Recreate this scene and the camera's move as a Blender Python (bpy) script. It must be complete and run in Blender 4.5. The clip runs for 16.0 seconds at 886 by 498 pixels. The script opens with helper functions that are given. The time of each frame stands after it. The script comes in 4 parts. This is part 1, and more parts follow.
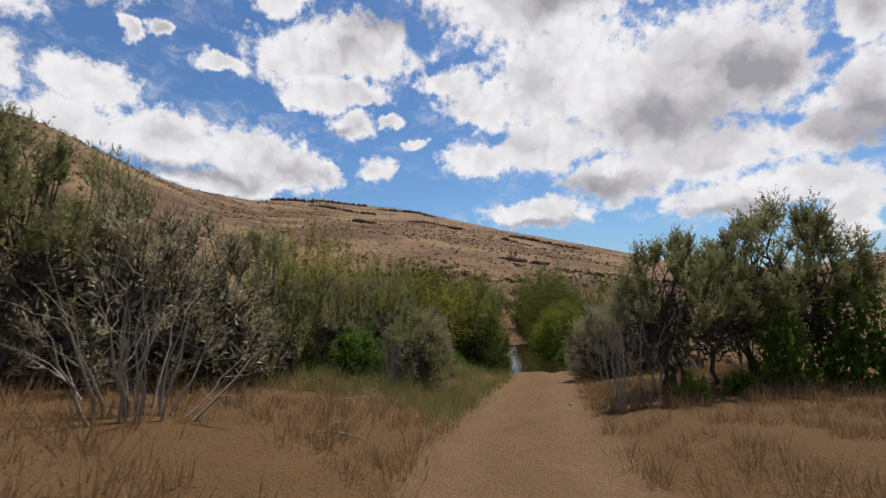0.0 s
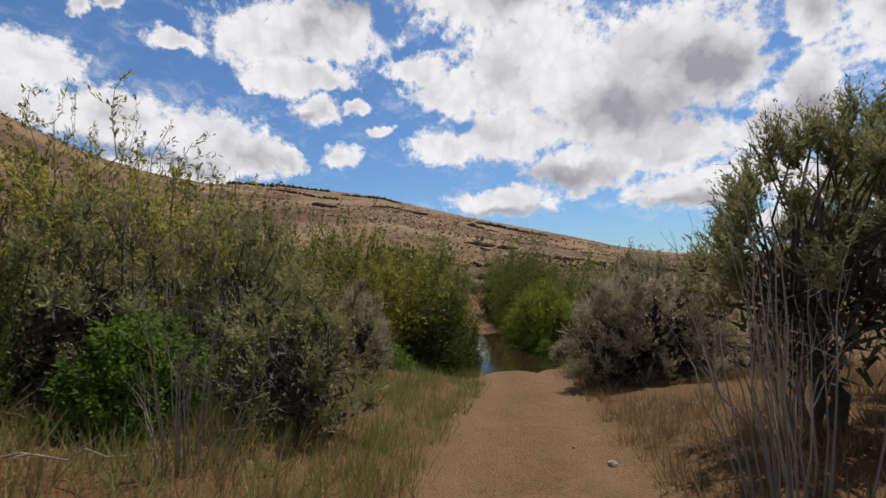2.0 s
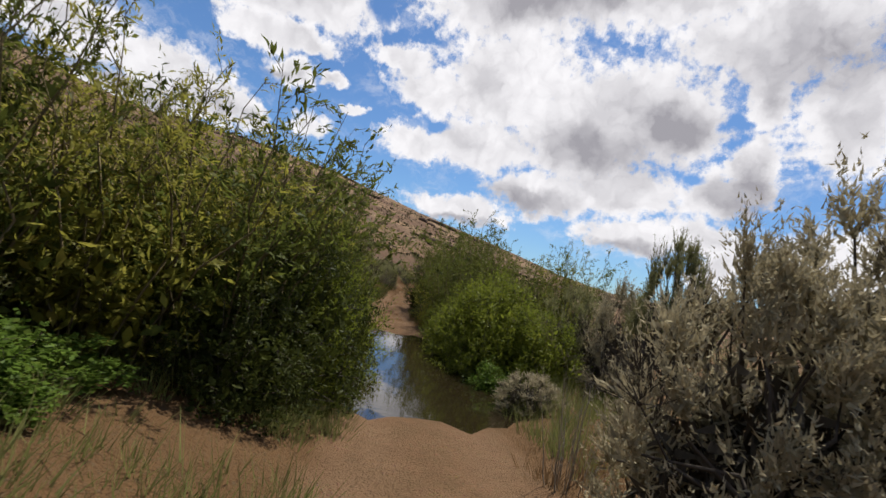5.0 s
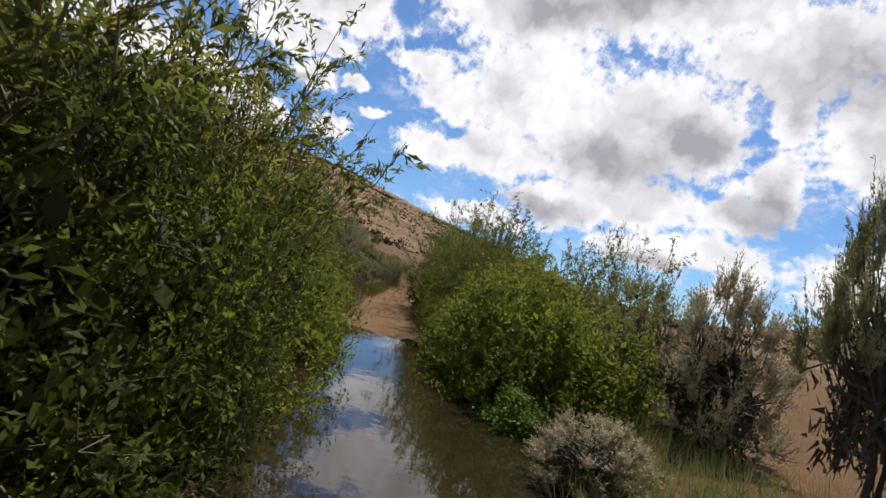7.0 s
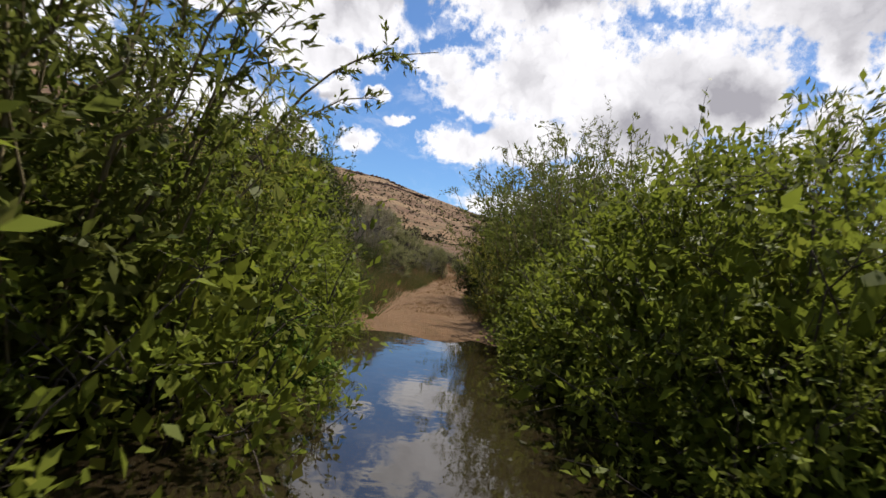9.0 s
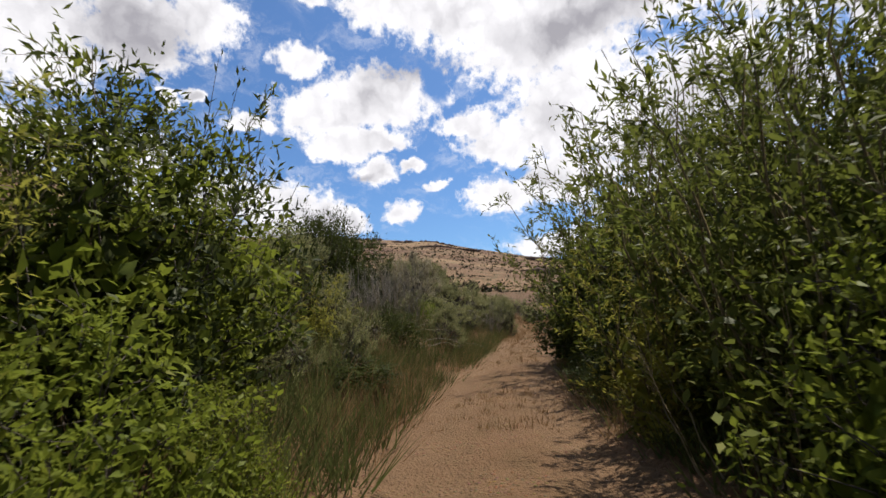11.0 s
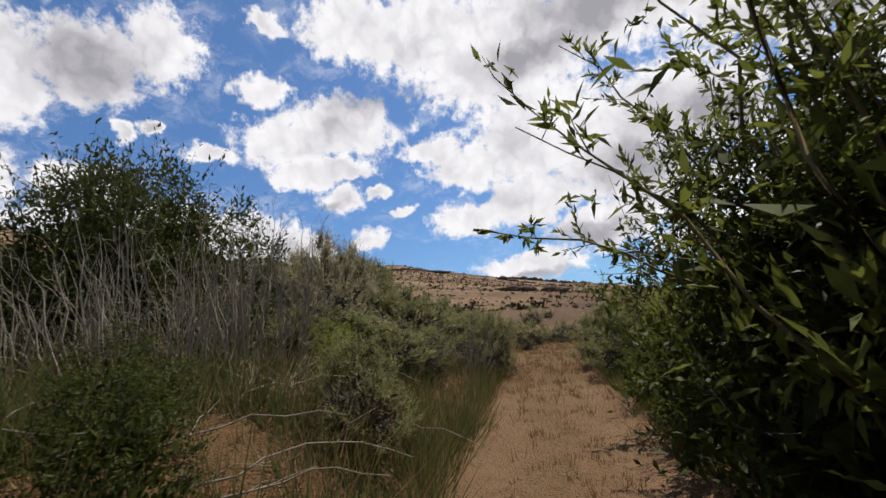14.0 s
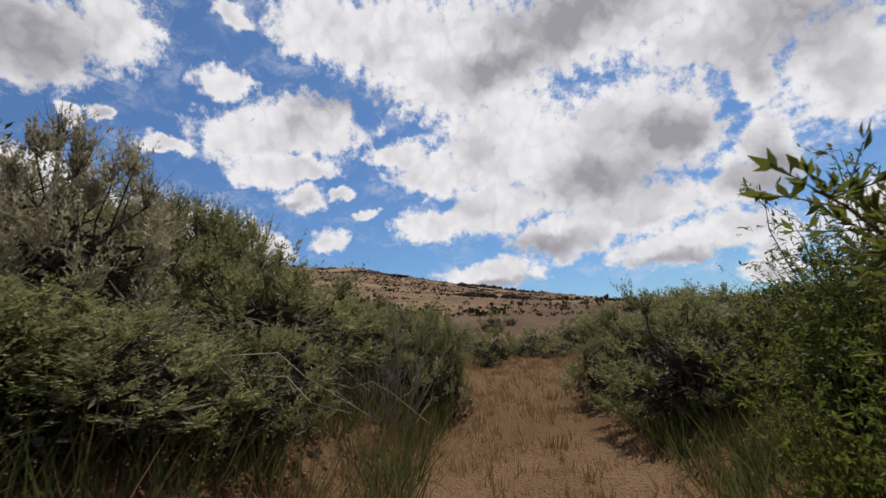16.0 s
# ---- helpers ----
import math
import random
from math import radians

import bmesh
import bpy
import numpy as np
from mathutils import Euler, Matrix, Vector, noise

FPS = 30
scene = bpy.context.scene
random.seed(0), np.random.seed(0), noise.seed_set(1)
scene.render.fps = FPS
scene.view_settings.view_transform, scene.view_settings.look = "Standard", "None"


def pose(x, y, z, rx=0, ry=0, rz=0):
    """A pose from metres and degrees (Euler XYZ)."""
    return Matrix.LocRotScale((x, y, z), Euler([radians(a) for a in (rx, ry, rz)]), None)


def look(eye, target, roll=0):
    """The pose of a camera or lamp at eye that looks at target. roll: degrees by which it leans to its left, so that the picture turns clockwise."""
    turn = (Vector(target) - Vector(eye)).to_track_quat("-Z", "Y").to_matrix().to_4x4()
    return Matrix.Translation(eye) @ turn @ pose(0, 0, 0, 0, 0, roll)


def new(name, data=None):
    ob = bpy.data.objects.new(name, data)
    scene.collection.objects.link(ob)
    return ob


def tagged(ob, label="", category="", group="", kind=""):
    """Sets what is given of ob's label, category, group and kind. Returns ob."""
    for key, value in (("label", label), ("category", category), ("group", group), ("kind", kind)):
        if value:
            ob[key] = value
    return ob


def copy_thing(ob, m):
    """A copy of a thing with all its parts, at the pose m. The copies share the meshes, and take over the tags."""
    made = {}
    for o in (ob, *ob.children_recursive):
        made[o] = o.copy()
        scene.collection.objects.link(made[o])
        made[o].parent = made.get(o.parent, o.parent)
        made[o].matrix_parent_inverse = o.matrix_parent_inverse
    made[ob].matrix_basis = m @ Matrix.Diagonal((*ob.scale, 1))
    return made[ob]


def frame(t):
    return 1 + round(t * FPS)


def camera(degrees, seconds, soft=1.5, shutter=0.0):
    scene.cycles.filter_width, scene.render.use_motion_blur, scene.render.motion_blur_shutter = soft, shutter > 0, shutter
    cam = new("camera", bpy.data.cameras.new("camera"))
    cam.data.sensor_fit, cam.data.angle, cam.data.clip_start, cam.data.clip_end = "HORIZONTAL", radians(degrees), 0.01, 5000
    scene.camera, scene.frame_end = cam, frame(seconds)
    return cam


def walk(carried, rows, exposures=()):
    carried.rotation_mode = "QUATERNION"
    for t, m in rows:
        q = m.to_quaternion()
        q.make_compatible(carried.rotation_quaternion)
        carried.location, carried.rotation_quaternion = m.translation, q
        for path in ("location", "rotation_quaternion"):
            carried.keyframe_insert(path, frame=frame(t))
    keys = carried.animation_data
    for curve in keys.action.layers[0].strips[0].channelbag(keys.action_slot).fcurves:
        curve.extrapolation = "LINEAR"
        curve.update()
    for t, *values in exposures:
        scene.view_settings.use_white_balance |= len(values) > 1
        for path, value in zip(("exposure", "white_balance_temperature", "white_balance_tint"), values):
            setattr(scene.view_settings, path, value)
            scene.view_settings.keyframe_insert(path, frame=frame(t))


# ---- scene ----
import collections

cam = camera(88.9, 16.0, soft=1.5, shutter=0.12)
walk(cam, [
    (0.0, pose(0.000, 0.000, 2.600, 94.60, -0.01, -0.01)),
    (0.5, pose(0.161, 1.489, 2.437, 94.49, 1.26, -1.46)),
    (1.0, pose(0.285, 2.884, 2.306, 93.91, 0.88, -2.49)),
    (1.5, pose(0.444, 4.263, 2.135, 93.18, -0.38, -3.49)),
    (2.0, pose(0.678, 5.512, 2.006, 93.11, 0.19, -4.25)),
    (2.5, pose(0.864, 6.728, 1.876, 92.75, -0.55, -5.56)),
    (3.0, pose(1.080, 8.024, 1.734, 93.24, -2.75, -6.63)),
    (3.5, pose(1.429, 9.401, 1.523, 93.25, -3.30, -8.56)),
    (4.0, pose(1.747, 10.638, 1.393, 93.87, -4.57, -10.06)),
    (4.2, pose(1.838, 11.113, 1.314, 93.86, -6.97, -10.43)),
    (4.6, pose(2.103, 12.114, 1.213, 93.80, -10.33, -11.19)),
    (5.2, pose(2.538, 13.639, 1.059, 93.49, -12.67, -11.91)),
    (5.8, pose(2.979, 15.139, 0.902, 93.11, -13.41, -11.72)),
    (6.3, pose(3.297, 16.241, 0.785, 93.26, -14.13, -11.08)),
    (6.5, pose(3.344, 16.459, 0.750, 93.63, -14.75, -10.84)),
    (7.0, pose(3.459, 17.107, 0.630, 93.94, -14.65, -10.26)),
    (7.5, pose(3.608, 18.106, 0.474, 93.46, -15.33, -8.91)),
    (8.0, pose(3.652, 19.202, 0.323, 94.18, -16.38, -7.23)),
    (8.5, pose(3.869, 20.801, 0.081, 92.65, -11.29, -6.44)),
    (9.0, pose(3.985, 22.313, -0.103, 92.70, -7.63, -4.56)),
    (9.2, pose(4.028, 22.961, -0.144, 93.68, -5.29, -4.65)),
    (9.7, pose(4.206, 24.328, -0.199, 96.19, -1.12, -3.44)),
    (10.3, pose(4.342, 25.904, -0.106, 98.52, 1.63, -0.14)),
    (10.8, pose(4.381, 27.219, 0.005, 99.48, 2.93, 2.90)),
    (11.3, pose(4.362, 28.571, 0.051, 99.54, 3.96, 4.91)),
    (11.5, pose(4.335, 29.177, 0.077, 99.38, 4.47, 4.96)),
    (12.0, pose(4.251, 30.580, 0.096, 100.04, 3.60, 5.16)),
    (12.5, pose(4.223, 31.907, 0.121, 100.59, 4.24, 4.65)),
    (13.0, pose(4.234, 33.265, 0.162, 100.90, 3.87, 3.83)),
    (13.5, pose(4.328, 34.595, 0.208, 101.54, 4.77, 2.09)),
    (14.0, pose(4.486, 35.828, 0.254, 102.42, 6.16, 0.42)),
    (14.5, pose(4.583, 37.028, 0.293, 102.40, 3.55, -1.11)),
    (15.0, pose(4.823, 38.200, 0.324, 102.89, 3.54, -2.54)),
    (15.5, pose(5.008, 39.465, 0.352, 102.42, 4.43, -3.93)),
    (16.0, pose(5.223, 40.626, 0.387, 102.71, 4.73, -4.94)),
], exposures=[(0.0, 0.22), (4.0, 0.28), (6.5, 0.46), (9.0, 0.56), (11.5, 0.54), (13.0, 0.48), (14.5, 0.28), (16.0, 0.16)])

# ---- sky, clouds and sun ----
SUN_AZ, SUN_EL = 36.0, 65.0

world = bpy.data.worlds.new("sky")
scene.world = world
world.use_nodes = True
wt = world.node_tree
wt.nodes.clear()


class Net:
    """Short calls for node trees."""

    def __init__(self, tree):
        self.tree = tree

    def add(self, kind, **props):
        n = self.tree.nodes.new(kind)
        for k, v in props.items():
            setattr(n, k, v)
        return n

    def put(self, socket, v):
        if isinstance(v, bpy.types.NodeSocket):
            self.tree.links.new(v, socket)
        else:
            socket.default_value = v

    def math(self, op, a, b=0.0, c=0.0, clamp=False):
        n = self.add("ShaderNodeMath", operation=op, use_clamp=clamp)
        for s, v in zip(n.inputs, (a, b, c)):
            self.put(s, v)
        return n.outputs[0]

    def vec(self, op, a, b=(0, 0, 0)):
        n = self.add("ShaderNodeVectorMath", operation=op)
        self.put(n.inputs[0], a)
        if op != "LENGTH":
            self.put(n.inputs[1], b)
        return n.outputs["Value" if op in ("LENGTH", "DOT_PRODUCT") else "Vector"]

    def noise(self, vector, scale, detail=4.0, rough=0.55, dims="3D", out="Fac"):
        n = self.add("ShaderNodeTexNoise", noise_dimensions=dims)
        self.put(n.inputs["Vector"], vector)
        n.inputs["Scale"].default_value = scale
        n.inputs["Detail"].default_value = detail
        n.inputs["Roughness"].default_value = rough
        return n.outputs[out]

    def ramp(self, fac, *stops):
        n = self.add("ShaderNodeValToRGB")
        el = n.color_ramp.elements
        while len(el) < len(stops):
            el.new(0.5)
        for e, (p, c) in zip(el, stops):
            e.position, e.color = p, (*c, 1.0)
        self.put(n.inputs[0], fac)
        return n.outputs[0]

    def step(self, v, lo, hi, smooth=True):
        n = self.add("ShaderNodeMapRange", interpolation_type="SMOOTHSTEP" if smooth else "LINEAR")
        self.put(n.inputs[0], v)
        n.inputs[1].default_value, n.inputs[2].default_value = lo, hi
        return n.outputs[0]

    def mix(self, fac, a, b, blend="MIX"):
        n = self.add("ShaderNodeMix", data_type="RGBA", blend_type=blend)
        self.put(n.inputs[0], fac)
        self.put(n.inputs[6], a if isinstance(a, bpy.types.NodeSocket) else (*a, 1.0))
        self.put(n.inputs[7], b if isinstance(b, bpy.types.NodeSocket) else (*b, 1.0))
        return n.outputs[2]


w = Net(wt)
# cumulus banks: azimuth, elevation, half width, half height, in degrees
CLOUDS_WEST = [
    (-39.4, 20.0, 4.1, 2.3), (-40.5, 16.0, 4.8, 2.1), (-32.3, 15.7, 6.4, 3.2), (-23.7, 15.3, 6.8, 3.5),
    (-18.6, 13.9, 3.9, 2.6), (-14.9, 13.3, 2.4, 1.1), (-26.0, 11.6, 7.1, 1.4), (-36.1, 25.3, 1.3, 1.0),
    (-33.6, 26.3, 1.1, 0.9), (-27.1, 24.2, 3.3, 1.0), (-17.6, 26.0, 6.8, 3.3), (-10.6, 27.9, 7.9, 3.6),
    (-16.1, 22.2, 4.4, 1.6), (-11.6, 23.2, 4.3, 1.3), (-11.5, 19.6, 3.0, 1.8), (-8.4, 14.7, 2.6, 1.5),
    (-6.9, 20.5, 1.5, 0.8), (-3.6, 17.7, 1.8, 0.6), (1.2, 24.6, 4.4, 1.6), (6.3, 22.2, 6.5, 2.6),
    (4.8, 15.8, 4.7, 1.8), (12.7, 17.3, 8.3, 3.7)]
CLOUDS_EAST = [
    (15.6, 25.0, 9.6, 6.7), (25.3, 20.7, 9.1, 7.2), (21.9, 12.8, 7.5, 2.6), (11.8, 8.9, 7.2, 1.7),
    (31.2, 23.1, 9.5, 6.1), (30.8, 14.1, 7.6, 2.7), (33.2, 9.6, 7.2, 2.1), (39.4, 10.3, 4.4, 2.2),
    (40.5, 15.0, 3.9, 2.6), (43.4, 8.1, 2.3, 2.9), (44.4, 18.1, 2.8, 3.9), (42.1, 5.4, 2.8, 1.3),
    (37.3, 22.2, 3.9, 4.7), (44.7, 24.3, 2.4, 3.2)]
CLOUDS_HIGH = [
    (-39.2, 31.5, 5.4, 4.2), (-32.2, 34.4, 4.1, 3.8), (-20.3, 39.0, 2.8, 1.1), (-20.8, 31.8, 3.4, 1.9),
    (-9.4, 38.7, 6.6, 3.4), (0.9, 37.8, 11.3, 4.7), (12.0, 34.7, 14.1, 7.3), (29.2, 35.6, 18.2, 4.4),
    (-46.9, 28.9, 5.2, 5.1), (-52.0, 19.0, 8.0, 4.0), (44.0, 30.4, 10.9, 4.5), (51.7, 22.5, 5.0, 5.7),
    (56.0, 9.0, 9.0, 4.0), (20.0, 47.0, 26.0, 6.0)]
CLOUD_GAPS = [(41.4, 22.8, 1.3, 1.5), (-3.3, 30.0, 2.0, 2.4), (7.0, 18.6, 2.2, 1.0), (38.8, 16.2, 1.8, 0.9)]
CLOUD_GREY = [
    (28.1, 18.5, 9.3, 3.6), (19.3, 11.8, 7.1, 1.5), (35.3, 22.1, 6.1, 3.2), (44.1, 14.7, 3.3, 3.0),
    (-6.3, 31.1, 7.4, 1.7), (-13.3, 18.6, 2.1, 0.7), (-39.2, 31.5, 6.4, 4.2), (48.6, 28.3, 9.7, 4.3),
    (17.3, 33.3, 7.7, 2.4), (30.0, 38.0, 16.0, 4.0), (-30.0, 12.5, 9.0, 1.0), (12.0, 7.6, 6.0, 0.6), (33.0, 8.2, 6.0, 0.8)]

direction = w.add("ShaderNodeTexCoord").outputs["Generated"]
sep = w.add("ShaderNodeSeparateXYZ")
w.put(sep.inputs[0], direction)
az = w.math("MULTIPLY", w.math("ARCTAN2", sep.outputs[0], sep.outputs[1]), 57.2958)
el = w.math("MULTIPLY", w.math("ARCSINE", sep.outputs[2]), 57.2958)
flat_dir = w.add("ShaderNodeCombineXYZ")
w.put(flat_dir.inputs[0], az)
w.put(flat_dir.inputs[1], el)
spot = flat_dir.outputs[0]
billow = w.noise(spot, 0.21, 7.0, 0.60, out="Color")
curl = w.vec("MULTIPLY", w.vec("SUBTRACT", billow, (0.5, 0.5, 0.5)), (6.2, 4.6, 0.0))
puffs = w.add("ShaderNodeTexVoronoi", feature="SMOOTH_F1")
puffs.inputs["Scale"].default_value = 0.62
puffs.inputs["Smoothness"].default_value = 0.4
warped = w.vec("ADD", spot, curl)
w.put(puffs.inputs["Vector"], w.vec("ADD", spot, w.vec("MULTIPLY", curl, (0.9, 0.9, 0.0))))


def nearest(blobs):
    field = None
    for a, e, bw, bh in blobs:
        d = w.vec("LENGTH", w.vec("MULTIPLY", w.vec("SUBTRACT", warped, (a, e, 0)), (1 / bw, 1 / bh, 0)))
        field = d if field is None else w.math("SMOOTH_MIN", field, d, 0.25)
    return field


body_field = w.math("MINIMUM", w.math("MINIMUM", nearest(CLOUDS_WEST), nearest(CLOUDS_EAST)), nearest(CLOUDS_HIGH))
gap_field = nearest(CLOUD_GAPS)
# the part of the sky that lies behind and beside the view has scattered clouds too
front = w.step(w.math("ABSOLUTE", az), 56.0, 64.0)
elsewhere = w.step(w.noise(spot, 0.06, 6.0, 0.6), 0.46, 0.62)
wisp = w.noise(spot, 0.70, 8.0, 0.68)
ragged = w.math("ADD", body_field, w.math("MULTIPLY", w.math("SUBTRACT", wisp, 0.5), 1.5))
ragged = w.math("ADD", ragged, w.math("MULTIPLY", w.math("SUBTRACT", puffs.outputs["Distance"], 0.45), 0.22))
cover = w.math("SUBTRACT", 1.0, w.step(ragged, 0.76, 1.24))
veil = w.math("MULTIPLY", w.step(w.noise(w.vec("MULTIPLY", warped, (0.6, 1.0, 1.0)), 0.33, 7.0, 0.7), 0.47, 0.78), w.math("SUBTRACT", 1.0, w.step(body_field, 1.0, 2.3)))
cover = w.math("MAXIMUM", cover, w.math("MULTIPLY", veil, 0.6))
cover = w.math("MULTIPLY", cover, w.step(gap_field, 0.55, 1.15))
cover = w.math("ADD", w.math("MULTIPLY", cover, w.math("SUBTRACT", 1.0, front)), w.math("MULTIPLY", elsewhere, front), clamp=True)
cover = w.math("MULTIPLY", cover, w.step(el, -1.0, 3.0))
grey = w.math("SUBTRACT", 1.0, w.step(nearest(CLOUD_GREY), 0.0, 1.5))
depth_in = w.math("SUBTRACT", 1.0, w.step(body_field, 0.25, 0.95))
grey = w.math("ADD", w.math("MULTIPLY", grey, 0.75), w.math("MULTIPLY", depth_in, w.math("MULTIPLY", w.step(w.noise(warped, 0.13, 2.0, 0.45), 0.35, 0.78), 0.6)), clamp=True)
grey = w.math("ADD", grey, w.math("MULTIPLY", w.step(puffs.outputs["Distance"], 0.15, 0.95), 0.20), clamp=True)
sky = w.add("ShaderNodeTexSky", sky_type="NISHITA", sun_disc=False, sun_elevation=radians(SUN_EL), sun_rotation=radians(SUN_AZ),
            air_density=1.0, dust_density=0.6, ozone_density=2.5)
fine_puff = w.math("MULTIPLY", w.step(w.noise(warped, 0.9, 5.0, 0.6), 0.42, 0.72), 0.10)
grey = w.math("ADD", grey, fine_puff, clamp=True)
cloud_col = w.mix(grey, (9.4, 9.25, 9.5), (3.6, 3.5, 3.85))
blue = w.mix(1.0, sky.outputs[0], (0.64, 0.87, 1.10), "MULTIPLY")
picture = w.mix(cover, blue, cloud_col)
bg = w.add("ShaderNodeBackground")
w.put(bg.inputs[0], picture)
bg.inputs[1].default_value = 0.082
out = w.add("ShaderNodeOutputWorld")
wt.links.new(bg.outputs[0], out.inputs[0])

sun = new("sun", bpy.data.lights.new("sun", "SUN"))
sun.data.energy, sun.data.angle, sun.data.color = 5.0, radians(0.6), (1.0, 0.95, 0.88)
sa, se = radians(SUN_AZ), radians(SUN_EL)
sun.matrix_world = look((0, 0, 60), (-math.sin(sa) * math.cos(se) * 10, -math.cos(sa) * math.cos(se) * 10, 60 - math.sin(se) * 10))


# ---- materials ----
def material(name):
    m = bpy.data.materials.new(name)
    m.use_nodes = True
    m.node_tree.nodes.clear()
    n = Net(m.node_tree)
    o = n.add("ShaderNodeOutputMaterial")
    return m, n, o


def finish(n, o, colour, rough=0.9, bump=None, bump_size=0.02, spec=0.2):
    b = n.add("ShaderNodeBsdfPrincipled")
    n.put(b.inputs["Base Color"], colour if isinstance(colour, bpy.types.NodeSocket) else (*colour, 1.0))
    n.put(b.inputs["Roughness"], rough)
    b.inputs["Specular IOR Level"].default_value = spec
    if bump is not None:
        k = n.add("ShaderNodeBump")
        k.inputs["Strength"].default_value = 0.8
        k.inputs["Distance"].default_value = bump_size
        n.put(k.inputs["Height"], bump)
        n.tree.links.new(k.outputs[0], b.inputs["Normal"])
    n.tree.links.new(b.outputs[0], o.inputs[0])
    return b


def leaf_material(name, dark, light, odd, shine=0.55, through_light=0.3):
    """Foliage: each leaf and each plant takes a tone of its own."""
    m, n, o = material(name)
    rnd = n.add("ShaderNodeObjectInfo").outputs["Random"]
    isle = n.add("ShaderNodeNewGeometry").outputs["Random Per Island"]
    pos = n.add("ShaderNodeNewGeometry").outputs["Position"]
    patch = n.math("ADD", n.math("MULTIPLY", n.step(n.noise(pos, 5.5, 2.0), 0.36, 0.64), 0.50), n.math("MULTIPLY", n.step(n.noise(pos, 1.3, 2.0), 0.3, 0.7), 0.25))
    tone = n.math("ADD", n.math("MULTIPLY", isle, 0.25), patch)
    col = n.mix(tone, dark, light)
    col = n.mix(n.math("MULTIPLY", n.step(isle, 0.86, 1.0), 0.7), col, odd)
    col = n.mix(n.math("MULTIPLY", rnd, 0.35), col, odd)
    b = n.add("ShaderNodeBsdfPrincipled")
    n.put(b.inputs["Base Color"], col)
    b.inputs["Roughness"].default_value = shine
    b.inputs["Specular IOR Level"].default_value = 0.06 if shine < 0.8 else 0.02
    t = n.add("ShaderNodeBsdfTranslucent")
    n.put(t.inputs[0], n.mix(0.5, col, light))
    x = n.add("ShaderNodeMixShader")
    x.inputs[0].default_value = through_light
    n.tree.links.new(b.outputs[0], x.inputs[1])
    n.tree.links.new(t.outputs[0], x.inputs[2])
    n.tree.links.new(x.outputs[0], o.inputs[0])
    return m


def bark_material(name, dark, light):
    m, n, o = material(name)
    pos = n.add("ShaderNodeTexCoord").outputs["Object"]
    grain = n.noise(n.vec("MULTIPLY", pos, (1.0, 1.0, 0.25)), 38.0, 5.0, 0.65)
    patch = n.noise(pos, 3.0, 3.0)
    col = n.mix(n.math("ADD", n.math("MULTIPLY", grain, 0.6), n.math("MULTIPLY", patch, 0.4)), dark, light)
    finish(n, o, col, 0.95, grain, 0.008, 0.1)
    return m


SAGE = leaf_material("sage_leaf", (0.060, 0.061, 0.025), (0.337, 0.328, 0.150), (0.217, 0.205, 0.085), 0.9, 0.26)
SAGE_GREY = leaf_material("grey_sage_leaf", (0.124, 0.107, 0.067), (0.525, 0.459, 0.292), (0.320, 0.268, 0.165), 0.9, 0.22)
WILLOW = leaf_material("willow_leaf", (0.022, 0.033, 0.006), (0.136, 0.158, 0.031), (0.138, 0.122, 0.026), 0.5, 0.46)
WILLOW_GOLD = leaf_material("yellowing_willow_leaf", (0.075, 0.075, 0.012), (0.341, 0.325, 0.057), (0.235, 0.172, 0.038), 0.5, 0.45)
LEAFY = leaf_material("bush_leaf", (0.026, 0.041, 0.005), (0.184, 0.218, 0.027), (0.177, 0.165, 0.025), 0.5, 0.45)
# SHADY: a narrow-leaved green, darkened so the colour carries the bushes' shade
SHADY = leaf_material("shade_toned_bush_leaf", (0.011, 0.017, 0.005), (0.056, 0.068, 0.013), (0.068, 0.073, 0.015), 0.5, 0.34)
BROAD = leaf_material("broad_leaf", (0.022, 0.044, 0.006), (0.112, 0.185, 0.027), (0.136, 0.170, 0.030), 0.45, 0.45)
GREEN_GRASS = leaf_material("green_grass", (0.086, 0.111, 0.026), (0.238, 0.248, 0.084), (0.341, 0.265, 0.115), 0.7, 0.3)
DRY_GRASS = leaf_material("dry_grass", (0.160, 0.092, 0.042), (0.304, 0.204, 0.104), (0.240, 0.120, 0.052), 0.85, 0.25)
WEED = leaf_material("weed_leaf", (0.036, 0.050, 0.013), (0.110, 0.125, 0.038), (0.14, 0.115, 0.045), 0.7, 0.3)
FAR_SAGE = leaf_material("far_sage_leaf", (0.030, 0.029, 0.017), (0.082, 0.076, 0.044), (0.07, 0.055, 0.03), 0.95, 0.0)
BARK = bark_material("sage_bark", (0.03, 0.024, 0.019), (0.12, 0.10, 0.08))
GREY_WOOD = bark_material("grey_dead_wood", (0.12, 0.098, 0.076), (0.37, 0.32, 0.25))
TAN_STEM = bark_material("willow_stem", (0.075, 0.06, 0.03), (0.21, 0.165, 0.085))
# INNER: dead twig brown, also the painted shade inside sagebrush crowns
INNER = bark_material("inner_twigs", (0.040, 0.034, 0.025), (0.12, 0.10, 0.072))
STRAW = bark_material("straw_stalk", (0.125, 0.095, 0.052), (0.29, 0.23, 0.13))


